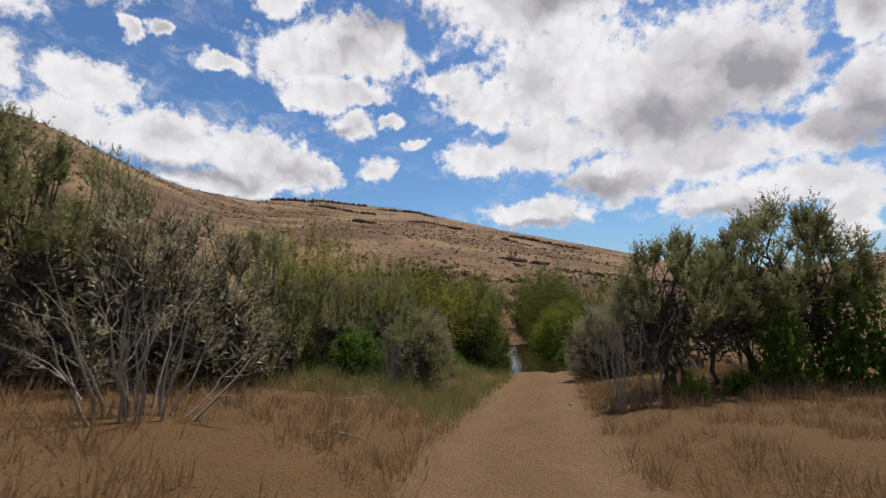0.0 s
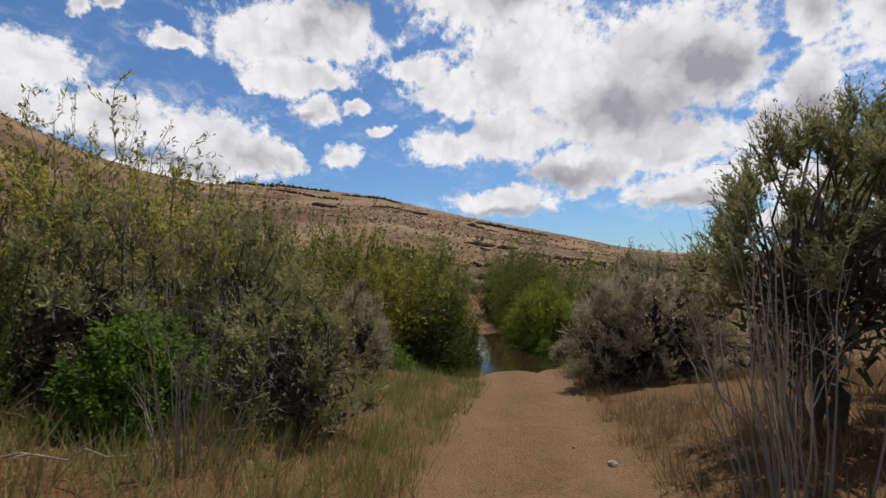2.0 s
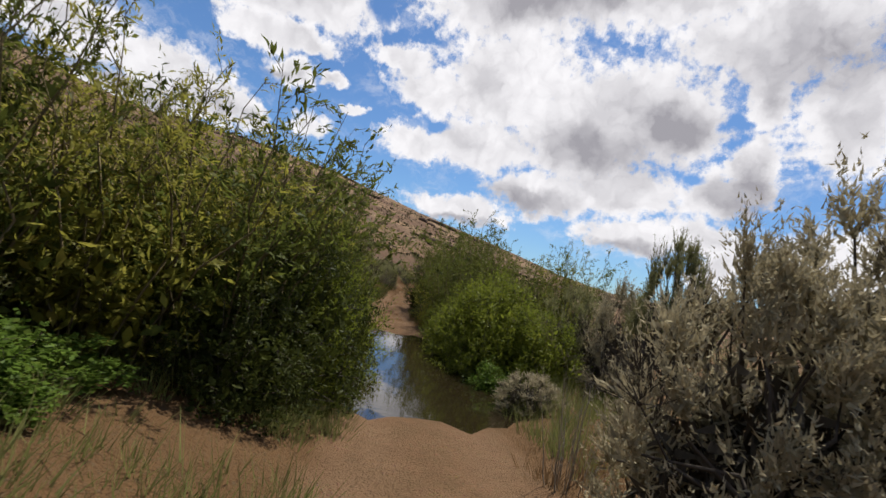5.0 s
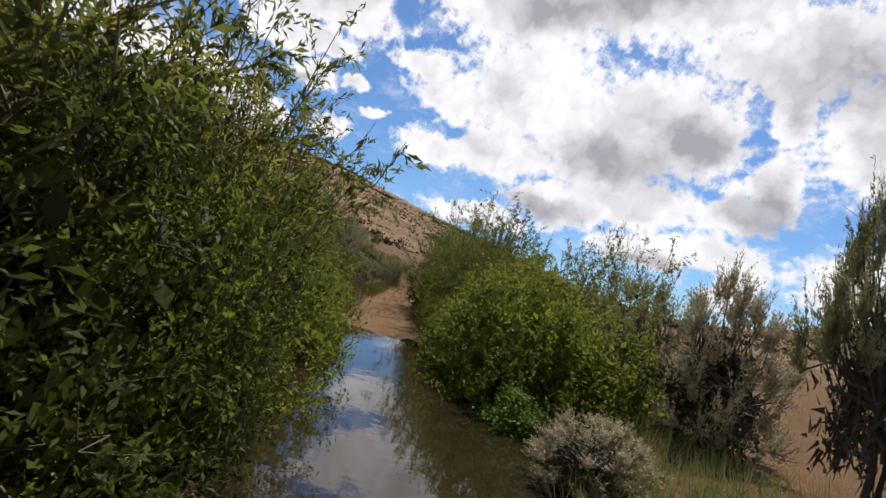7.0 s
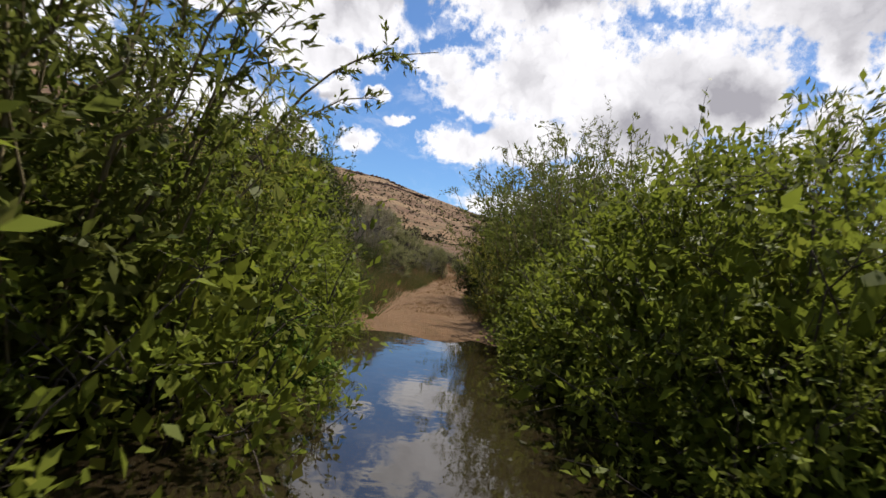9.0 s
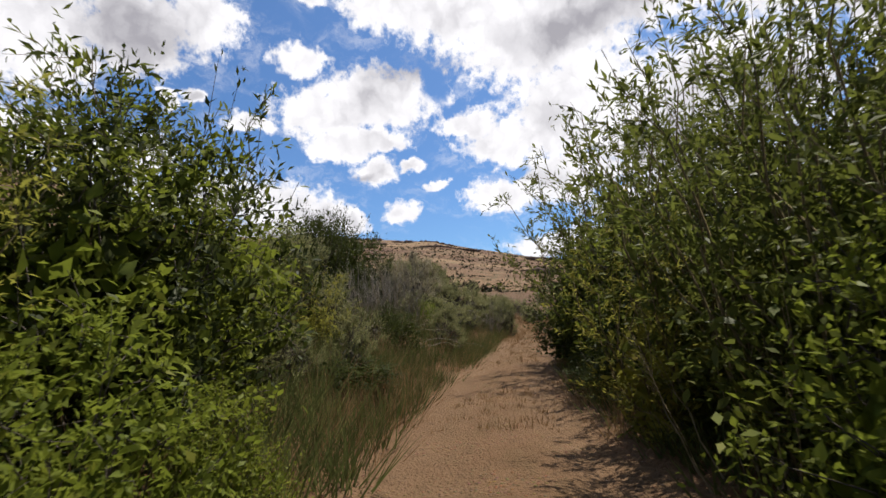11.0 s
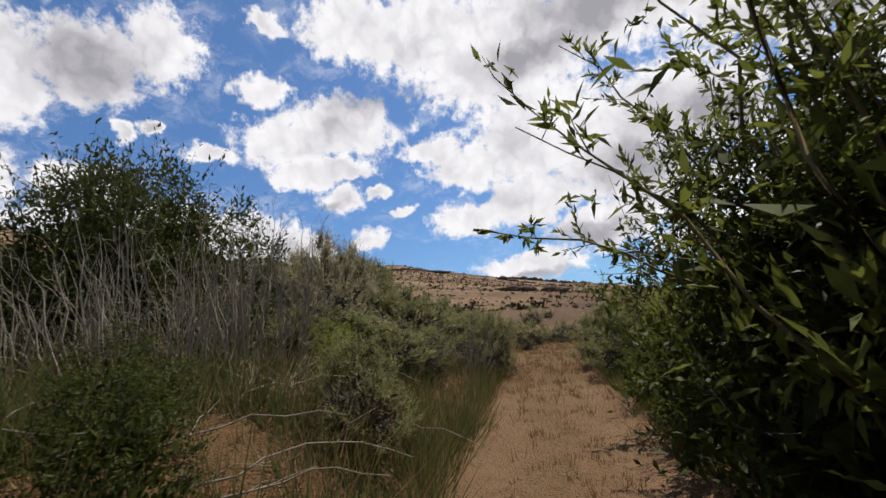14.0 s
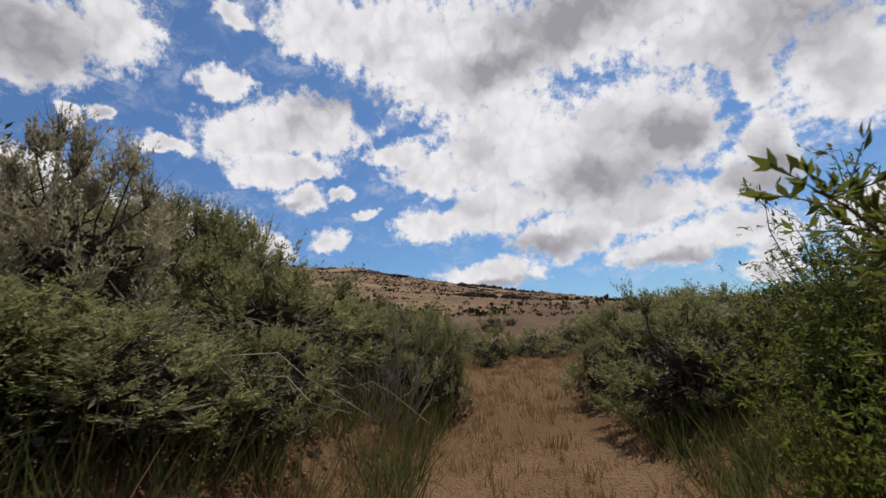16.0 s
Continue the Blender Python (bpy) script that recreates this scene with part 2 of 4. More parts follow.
def ground_material():
    m, n, o = material("dry_earth")
    pos = n.add("ShaderNodeNewGeometry").outputs["Position"]
    trail = n.add("ShaderNodeAttribute", attribute_name="trail").outputs["Fac"]
    upland = n.add("ShaderNodeAttribute", attribute_name="upland").outputs["Fac"]
    rut = n.add("ShaderNodeAttribute", attribute_name="rut").outputs["Fac"]
    fine = n.noise(pos, 22.0, 6.0, 0.7)
    coarse = n.noise(pos, 1.3, 5.0, 0.6)
    broad = n.noise(pos, 0.035, 6.0, 0.62)
    strata = n.noise(n.vec("MULTIPLY", pos, (0.010, 0.010, 0.176)), 1.0, 5.0, 0.6)
    dirt = n.mix(coarse, (0.108, 0.059, 0.029), (0.172, 0.102, 0.054))
    dirt = n.mix(n.math("MULTIPLY", n.step(fine, 0.55, 0.75), 0.45), dirt, (0.088, 0.054, 0.034))
    pebbles = n.add("ShaderNodeTexVoronoi")
    n.put(pebbles.inputs["Vector"], pos)
    pebbles.inputs["Scale"].default_value = 26.0
    lump = n.step(pebbles.outputs["Distance"], 0.05, 0.5)
    tint = n.math("MULTIPLY", n.math("SUBTRACT", 1.0, lump), n.step(coarse, 0.40, 0.62))
    dirt = n.mix(n.math("MULTIPLY", tint, 0.6), dirt, pebbles.outputs["Color"], "SOFT_LIGHT")
    dirt = n.mix(n.math("MULTIPLY", n.step(n.noise(pos, 5.0, 5.0, 0.7), 0.52, 0.68), 0.5), dirt, (0.068, 0.038, 0.019))
    litter = n.math("MULTIPLY", n.step(n.noise(n.vec("MULTIPLY", pos, (1.0, 0.5, 1.0)), 2.6, 6.0, 0.72), 0.44, 0.62), n.math("SUBTRACT", 1.0, n.math("MULTIPLY", rut, 0.8)))
    dirt = n.mix(n.math("MULTIPLY", litter, 0.65), dirt, n.mix(fine, (0.060, 0.037, 0.018), (0.160, 0.100, 0.048)))
    dirt = n.mix(n.math("MULTIPLY", rut, n.math("MULTIPLY", n.noise(pos, 0.8, 4.0), 0.6)), dirt, (0.180, 0.116, 0.068))
    verge = n.mix(coarse, (0.080, 0.042, 0.018), (0.140, 0.080, 0.036))
    verge = n.mix(n.step(fine, 0.5, 0.7), verge, (0.096, 0.068, 0.037))
    near = n.mix(n.step(n.math("ADD", trail, n.math("MULTIPLY", n.math("SUBTRACT", coarse, 0.5), 0.5)), 0.35, 0.65), verge, dirt)
    hill = n.mix(n.step(broad, 0.38, 0.60), (0.093, 0.050, 0.030), (0.190, 0.122, 0.067))
    hill = n.mix(n.math("MULTIPLY", n.step(strata, 0.53, 0.64), 0.6), hill, (0.059, 0.029, 0.020))
    speck = n.noise(pos, 0.55, 4.0, 0.7)
    hill = n.mix(n.math("MULTIPLY", n.step(speck, 0.53, 0.62), 0.7), hill, (0.073, 0.063, 0.033))
    hill = n.mix(n.math("MULTIPLY", n.step(n.noise(pos, 0.16, 5.0, 0.7), 0.55, 0.66), 0.5), hill, (0.098, 0.091, 0.044))
    col = n.mix(n.step(upland, 0.0, 1.0), near, hill)
    finish(n, o, col, 0.95, n.math("ADD", n.math("ADD", fine, n.math("MULTIPLY", coarse, 2.0)), n.math("MULTIPLY", n.math("SUBTRACT", 1.0, lump), 0.6)), 0.06, 0.1)
    return m


def water_material():
    m, n, o = material("creek_water")
    pos = n.add("ShaderNodeNewGeometry").outputs["Position"]
    ripple = n.math("ADD", n.noise(pos, 2.2, 3.0, 0.5), n.math("MULTIPLY", n.noise(pos, 9.0, 3.0, 0.5), 0.25))
    b = finish(n, o, (0.014, 0.010, 0.005), 0.02, ripple, 0.004, 0.9)
    b.inputs["IOR"].default_value = 1.5
    return m


def stone_material():
    m, n, o = material("basalt_stone")
    pos = n.add("ShaderNodeTexCoord").outputs["Object"]
    rnd = n.add("ShaderNodeObjectInfo").outputs["Random"]
    col = n.mix(n.noise(pos, 6.0, 5.0), (0.15, 0.10, 0.075), (0.36, 0.27, 0.20))
    col = n.mix(n.math("MULTIPLY", rnd, 0.5), col, (0.28, 0.24, 0.21))
    finish(n, o, col, 0.9, n.noise(pos, 18.0, 5.0), 0.01)
    return m


GROUND, WATER, STONE = ground_material(), water_material(), stone_material()
BASALT = bark_material("dark_basalt", (0.028, 0.018, 0.014), (0.10, 0.065, 0.048))


# ---- ground ----
def smooth(a):
    a = np.clip(a, 0, 1)
    return a * a * (3 - 2 * a)


def lattice(ix, iy, seed):
    h = (ix.astype(np.int64) * 374761393 + iy.astype(np.int64) * 668265263 + seed * 974634777) & 0x7FFFFFFF
    h = ((h ^ (h >> 13)) * 1274126177) & 0x7FFFFFFF
    return ((h ^ (h >> 16)) & 0xFFFF) / 65535.0


def rough_field(x, y, size, seed, octaves=4):
    total, amp, norm = np.zeros_like(x), 1.0, 0.0
    for k in range(octaves):
        u, v = x / size * 2 ** k, y / size * 2 ** k
        iu, iv = np.floor(u), np.floor(v)
        fu, fv = smooth(u - iu), smooth(v - iv)
        a, b = lattice(iu, iv, seed + k), lattice(iu + 1, iv, seed + k)
        c, d = lattice(iu, iv + 1, seed + k), lattice(iu + 1, iv + 1, seed + k)
        total += amp * ((a * (1 - fu) + b * fu) * (1 - fv) + (c * (1 - fu) + d * fu) * fv - 0.5)
        norm += amp
        amp *= 0.5
    return total / norm


TRAIL_Y = np.array([-40, -10, 0, 5.5, 11, 16.3, 19.2, 23, 28.6, 33.3, 37, 40.6, 48, 58, 64, 90.0])
TRAIL_X = np.array([-3, -0.5, 0.28, 0.95, 2.1, 3.55, 3.95, 4.3, 4.65, 4.5, 4.85, 5.5, 7.0, 9.6, 12, 24.0])
BED_Y = np.array([-40, -10, 0, 11, 16, 20.3, 22.5, 27, 30.5, 36, 41, 48, 58, 70, 90.0])
BED_Z = np.array([4.2, 2.1, 1.18, -0.11, -0.64, -1.20, -1.52, -1.55, -1.17, -1.13, -1.0, -0.55, 0.25, 1.2, 1.8])
SKY_AZ = np.array([-180, -90, -60, -48, -42, -34, -26, -17, -10, -4, 1, 8, 15, 21, 27, 33, 40, 46, 54, 62, 75, 110, 180.0])
SKY_EL = np.array([3, 10, 17, 17, 14.6, 12.0, 10.8, 11.1, 10.7, 10.2, 9.0, 7.4, 6.0, 4.7, 3.2, 2.4, 2.3, 3.2, 5.8, 7.5, 7, 4, 3.0])
CREST = np.array([170, 150, 150, 165, 180, 210, 300, 380, 400, 400, 400, 400, 400, 400, 400, 380, 330, 320, 300, 300, 300, 250, 170.0])
WATER_Z = -1.25


def trail_x(y):
    return np.interp(y, TRAIL_Y, TRAIL_X)


def ground_z(x, y):
    x, y = np.asarray(x, float), np.asarray(y, float)
    d = x - trail_x(y)
    bed = np.interp(y, BED_Y, BED_Z)
    left = np.interp(y, [-10, 0, 10, 18, 22, 29, 33, 40, 50, 60], [0.8, 0.9, 0.8, 0.45, 0.6, 0.6, 0.8, 1.3, 1.3, 0.4])
    right = np.interp(y, [-10, 0, 10, 18, 22, 29, 33, 40, 50, 60], [0.5, 0.5, 0.5, 0.35, 0.6, 0.6, 0.5, 0.5, 0.4, 0.2])
    half = np.interp(y, [10, 19, 24, 30, 34], [1.5, 1.6, 2.0, 1.9, 1.5])
    out_l, out_r = np.maximum(-d - half, 0), np.maximum(d - half, 0)
    side = left * (1 - np.exp(-out_l / 1.3)) + right * (1 - np.exp(-out_r / 1.3))
    far = np.maximum(np.abs(d) - 6, 0)
    base = bed + side + 0.02 * np.minimum(far, 40)
    rut = -0.07 * np.exp(-((np.abs(d) - 0.78) / 0.24) ** 2)
    dx, dy = x - 4.0, y - 20.0
    r, azm = np.hypot(dx, dy), np.degrees(np.arctan2(dx, dy))
    crest, elv = np.interp(azm, SKY_AZ, CREST), np.interp(azm, SKY_AZ, SKY_EL)
    s = np.clip((r - 42) / (crest - 42), 0, 1)
    top = np.tan(np.radians(elv)) * crest
    keep = 1 - smooth((r - 44) / 60)
    hill = top * s ** 1.0 * smooth((r - 40) / 40)
    lumps = rough_field(x, y, 46.0, 7, 5) * 6.5 * np.clip(s * 2.4, 0, 1) * (1 - 0.75 * smooth((s - 0.7) / 0.3))
    bumps = rough_field(x, y, 2.6, 3, 4) * 0.22 * np.clip(np.abs(d) - 0.9, 0.25, 1.5)
    near_base = base * keep + (1 - keep) * np.minimum(base, 0.9)
    return near_base + rut * keep + hill + lumps + bumps


def mesh_object(name, verts, faces, mat, parent=None, smooth_shade=False):
    me = bpy.data.meshes.new(name)
    verts, faces = np.asarray(verts, np.float32), np.asarray(faces, np.int32)
    k = faces.shape[1]
    me.vertices.add(len(verts))
    me.vertices.foreach_set("co", verts.ravel())
    me.loops.add(faces.size)
    me.loops.foreach_set("vertex_index", faces.ravel())
    me.polygons.add(len(faces))
    me.polygons.foreach_set("loop_start", np.arange(0, faces.size, k, dtype=np.int32))
    me.polygons.foreach_set("loop_total", np.full(len(faces), k, np.int32))
    me.update(calc_edges=True)
    if smooth_shade:
        me.polygons.foreach_set("use_smooth", np.ones(len(faces), bool))
    me.materials.append(mat)
    ob = new(name, me)
    if parent is not None:
        ob.parent = parent
    return ob


def spread(lo, a, b, hi, step, count):
    mid = np.arange(a, b + step / 2, step)
    grow = np.geomspace(step, 1.0 * max(a - lo, hi - b), count)
    return np.unique(np.round(np.concatenate([a - grow[grow <= a - lo + 1], mid, b + grow[grow <= hi - b + 1]]), 3))


gx = spread(-2600, -9, 17, 2600, 0.42, 62)
gy = spread(-2600, -2, 60, 2600, 0.34, 62)
GX, GY = np.meshgrid(gx, gy)
GZ = ground_z(GX, GY)
cols, rows_n = len(gx), len(gy)
idx = np.arange(cols * rows_n).reshape(rows_n, cols)
quads = np.stack([idx[:-1, :-1], idx[:-1, 1:], idx[1:, 1:], idx[1:, :-1]], -1).reshape(-1, 4)
ground = mesh_object("ground", np.stack([GX, GY, GZ], -1).reshape(-1, 3), quads, GROUND, smooth_shade=True)
tagged(ground, "dry brown dirt trail and grassy sagebrush hills", "ground", kind="structure")
D = np.abs(GX - trail_x(GY))
R = np.hypot(GX - 4, GY - 20)
for key, values in (("trail", (1 - smooth((D - 0.95) / 0.8)) * (1 - 0.92 * smooth((GY - 41) / 9))), ("upland", smooth((R - 33) / 18)), ("rut", np.exp(-((D - 0.78) / 0.30) ** 2))):
    ground.data.attributes.new(key, "FLOAT", "POINT").data.foreach_set("value", values.ravel().astype(np.float32))

# creek pool in the hollow of the trail
px, py = np.meshgrid(np.linspace(-1, 10, 12), np.linspace(18.5, 32.5, 15))
pi_ = np.arange(px.size).reshape(px.shape)
pq = np.stack([pi_[:-1, :-1], pi_[:-1, 1:], pi_[1:, 1:], pi_[1:, :-1]], -1).reshape(-1, 4)
water = mesh_object("water", np.stack([px, py, np.full_like(px, WATER_Z)], -1).reshape(-1, 3), pq, WATER)
tagged(water, "still muddy creek pool reflecting sky and clouds", "water", kind="structure")


# ---- plants: shapes ----
def tubes(paths, sides=4):
    """Tapered round limbs along polylines of (points, radii)."""
    verts, faces, off = [], [], 0
    ang = np.arange(sides) * 2 * math.pi / sides
    for pts, rad in paths:
        pts, rad = np.asarray(pts, float), np.asarray(rad, float)
        n = len(pts)
        tan = np.gradient(pts, axis=0)
        tan /= np.linalg.norm(tan, axis=1, keepdims=True) + 1e-9
        ref = np.where(np.abs(tan[:, 2:3]) > 0.9, [[1.0, 0, 0]], [[0, 0, 1.0]])
        u = np.cross(tan, ref)
        u /= np.linalg.norm(u, axis=1, keepdims=True) + 1e-9
        v = np.cross(tan, u)
        ring = pts[:, None] + rad[:, None, None] * (np.cos(ang)[None, :, None] * u[:, None] + np.sin(ang)[None, :, None] * v[:, None])
        verts.append(ring.reshape(-1, 3))
        i = np.arange(n - 1)[:, None] * sides + np.arange(sides)[None]
        j = np.arange(n - 1)[:, None] * sides + (np.arange(sides)[None] + 1) % sides
        faces.append((np.stack([i, j, j + sides, i + sides], -1) + off).reshape(-1, 4))
        off += n * sides
    return np.concatenate(verts), np.concatenate(faces)


def limb(rng, a, b, r0, r1, n=5, wobble=0.08, sag=0.0):
    """A crooked limb from a to b."""
    a, b = np.asarray(a, float), np.asarray(b, float)
    s = np.linspace(0, 1, n)[:, None]
    length = np.linalg.norm(b - a)
    pts = a + (b - a) * s
    pts[1:-1] += rng.normal(0, wobble * length, (n - 2, 3))
    pts[:, 2] += sag * length * np.sin(s[:, 0] * math.pi)
    return pts, np.linspace(r0, r1, n)


def unit(v):
    return v / (np.linalg.norm(v, axis=-1, keepdims=True) + 1e-9)


def blades(base, along, length, width, rng, face=0.0):
    """Narrow single-triangle leaves, turned towards face, or any way."""
    side = unit(np.cross(along, rng.normal(0, 1, along.shape) + np.asarray(face) * 2.2))
    a, b, c = base - side * width[:, None] / 2, base + side * width[:, None] / 2, base + along * length[:, None]
    v = np.stack([a, b, c], 1).reshape(-1, 3)
    return v, np.arange(len(v)).reshape(-1, 3)


def leaves(base, along, length, width, rng, fold=0.25, face=0.0):
    """Pointed leaves with a broad middle, slightly cupped: four corners each."""
    side = unit(np.cross(along, rng.normal(0, 1, along.shape) + np.asarray(face) * 2.2))
    up = np.cross(side, along)
    mid = base + along * (length * 0.45)[:, None] + up * (length * fold * 0.25)[:, None]
    tip = base + along * length[:, None] - up * (length * fold * 0.3)[:, None]
    v = np.stack([base, mid - side * width[:, None] / 2, tip, mid + side * width[:, None] / 2], 1).reshape(-1, 3)
    return v, np.arange(len(v)).reshape(-1, 4)


def lobes(rng, n, w, h, lift, size):
    """Centres and radii of the clumps that make an uneven crown: a dome of mounds with dips between them."""
    k = np.arange(n)
    az = k * 2.39996 + rng.uniform(-0.35, 0.35, n)
    up = np.clip(-0.12 + 1.12 * (k + 0.5) / n + rng.normal(0, 0.05, n), -0.15, 1.0)
    a0, a1, a2 = rng.uniform(0, 6.28, 3)
    swell = 1 + 0.13 * np.cos(2 * az + a0) + 0.10 * np.cos(3 * az + a1 + 3 * up) + 0.07 * np.cos(5 * az + a2)
    ring = np.sqrt(np.clip(1 - np.clip(up, 0, 1) ** 2.2, 0.02, 1)) * rng.uniform(0.74, 1.0, n) * swell
    mid = lift * h
    c = np.stack([np.cos(az) * ring * w * 0.80, np.sin(az) * ring * w * 0.80, mid + up * (h - mid) * 0.86 * rng.uniform(0.86, 1.04, n)], 1)
    c[:, 2] = np.maximum(c[:, 2], 0.10 * h)
    return c, rng.uniform(0.70, 1.30, n) * size


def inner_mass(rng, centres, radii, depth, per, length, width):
    """Larger, sparser blades and leaves further in, which close the crown; sagebrush colours them as shade."""
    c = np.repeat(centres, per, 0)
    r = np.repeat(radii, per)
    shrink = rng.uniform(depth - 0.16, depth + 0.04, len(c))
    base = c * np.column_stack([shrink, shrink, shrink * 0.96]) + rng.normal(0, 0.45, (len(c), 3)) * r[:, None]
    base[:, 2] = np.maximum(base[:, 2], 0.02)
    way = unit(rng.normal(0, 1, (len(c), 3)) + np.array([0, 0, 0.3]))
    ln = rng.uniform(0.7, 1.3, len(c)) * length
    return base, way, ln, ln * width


def plant_root(name, label, category, group):
    ob = new(name)
    ob.empty_display_size = 0.2
    return tagged(ob, label, category, group)


def stem_parts(limbs, mat, root, name="stem", sides=4):
    made = []
    for path in limbs:
        v, f = tubes([path], sides)
        made.append(mesh_object(name, v, f, mat, root, True))
    return made


def fine_wood(paths, mat, root):
    """The fine side twigs, too many to tell apart."""
    v, f = tubes(paths, 3)
    tagged(mesh_object("twigwork", v, f, mat, root), kind="stuff")


def make_sage(seed, label, mat, h=2.2, w=1.3, lift=0.12, n_lobes=46, sprigs=12, per_sprig=17, leaf=0.080, bare=0.15, name="sagebrush", size=0.20, open_foot=0.0, knots=False):
    """Mounds of upright feathery sprigs of narrow leaves over a twiggy inside, darkened by shade-coloured blades, and
    gnarled trunks.
    """
    rng = np.random.default_rng(seed)
    root = plant_root(name, label, "shrub", "sagebrush along the trail")
    centres, radii = lobes(rng, n_lobes, w, h, lift, size * w)
    centres[:, 2] = np.maximum(centres[:, 2], open_foot * h * rng.uniform(0.8, 1.2, n_lobes))
    trunk, boughs, twigs, forks = [], [], [], []
    for k in range(5):
        s = np.array([rng.normal(0, 0.10 * w), rng.normal(0, 0.10 * w), -0.12])
        fork = np.array([s[0] * 1.8 + rng.normal(0, 0.14 * w), s[1] * 1.8 + rng.normal(0, 0.14 * w), h * max(rng.uniform(0.20, 0.36), open_foot * 0.85)])
        trunk.append(limb(rng, s, fork, 0.036 * w, 0.018 * w, 7, 0.05))
        forks.append(fork)
    base, way, lens, wide, face = [], [], [], [], []
    for c, r in zip(centres, radii):
        j = min(range(5), key=lambda q: np.linalg.norm((forks[q] - c)[:2]))
        boughs.append((j, limb(rng, forks[j], c, 0.016 * w, 0.006 * w, 4, 0.08)))
        out = unit(c - np.array([0, 0, 0.30 * h]))
        dead = rng.random() < bare
        for k in range(sprigs):
            d = unit(rng.normal(0, 0.75, 3) + out * 0.95 + np.array([0, 0, 0.35]))
            start = c + d * r * rng.uniform(0.05, 0.55)
            tw = unit(d * 0.8 + np.array([0, 0, 0.75]) + rng.normal(0, 0.18, 3))
            ln = r * rng.uniform(0.75, 1.35) + 0.05
            if dead or k == 0:
                twigs.append(limb(rng, c, start + tw * ln * 0.8, 0.005, 0.0015, 3, 0.08))
            if dead:
                for q in range(1):
                    twigs.append(limb(rng, start, start + unit(tw + rng.normal(0, 0.5, 3)) * ln, 0.004, 0.0015, 3, 0.06))
                if k % 3:
                    continue
            m = int(per_sprig * rng.uniform(0.75, 1.25)) + 1
            run = rng.uniform(-0.15, 1.0, m)
            taper = 1.1 - 0.6 * np.clip(run, 0, 1)
            base.append(start + tw * (run * ln)[:, None] + rng.normal(0, 0.020, (m, 3)) * taper[:, None])
            way.append(unit(tw * 1.1 + rng.normal(0, 0.55, (m, 3))))
            lens.append(rng.uniform(0.7, 1.3, m) * leaf * taper)
            wide.append(rng.uniform(0.26, 0.38, m))
            face.append(np.tile(unit(d + out * 0.6 + np.array([0, 0, 0.5])), (m, 1)))
    base, way, lens, wide = np.concatenate(base), np.concatenate(way), np.concatenate(lens), np.concatenate(wide)
    made = stem_parts(trunk, BARK, root, "trunk", 6)
    if knots:
        for j, path in boughs[::3]:
            stem_parts([path], BARK, made[j], "bough", 4)
        boughs = [b for k, b in enumerate(boughs) if k % 3]
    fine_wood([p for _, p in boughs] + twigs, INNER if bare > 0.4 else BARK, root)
    # dark blades close the core; their colour stands in for shade between sprigs
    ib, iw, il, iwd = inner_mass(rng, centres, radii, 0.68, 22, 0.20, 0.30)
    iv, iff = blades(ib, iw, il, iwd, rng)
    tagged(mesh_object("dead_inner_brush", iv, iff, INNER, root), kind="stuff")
    v, f = blades(base, way, lens, lens * wide, rng, np.concatenate(face))
    mesh_object("crown", v, f, mat, root)
    return root


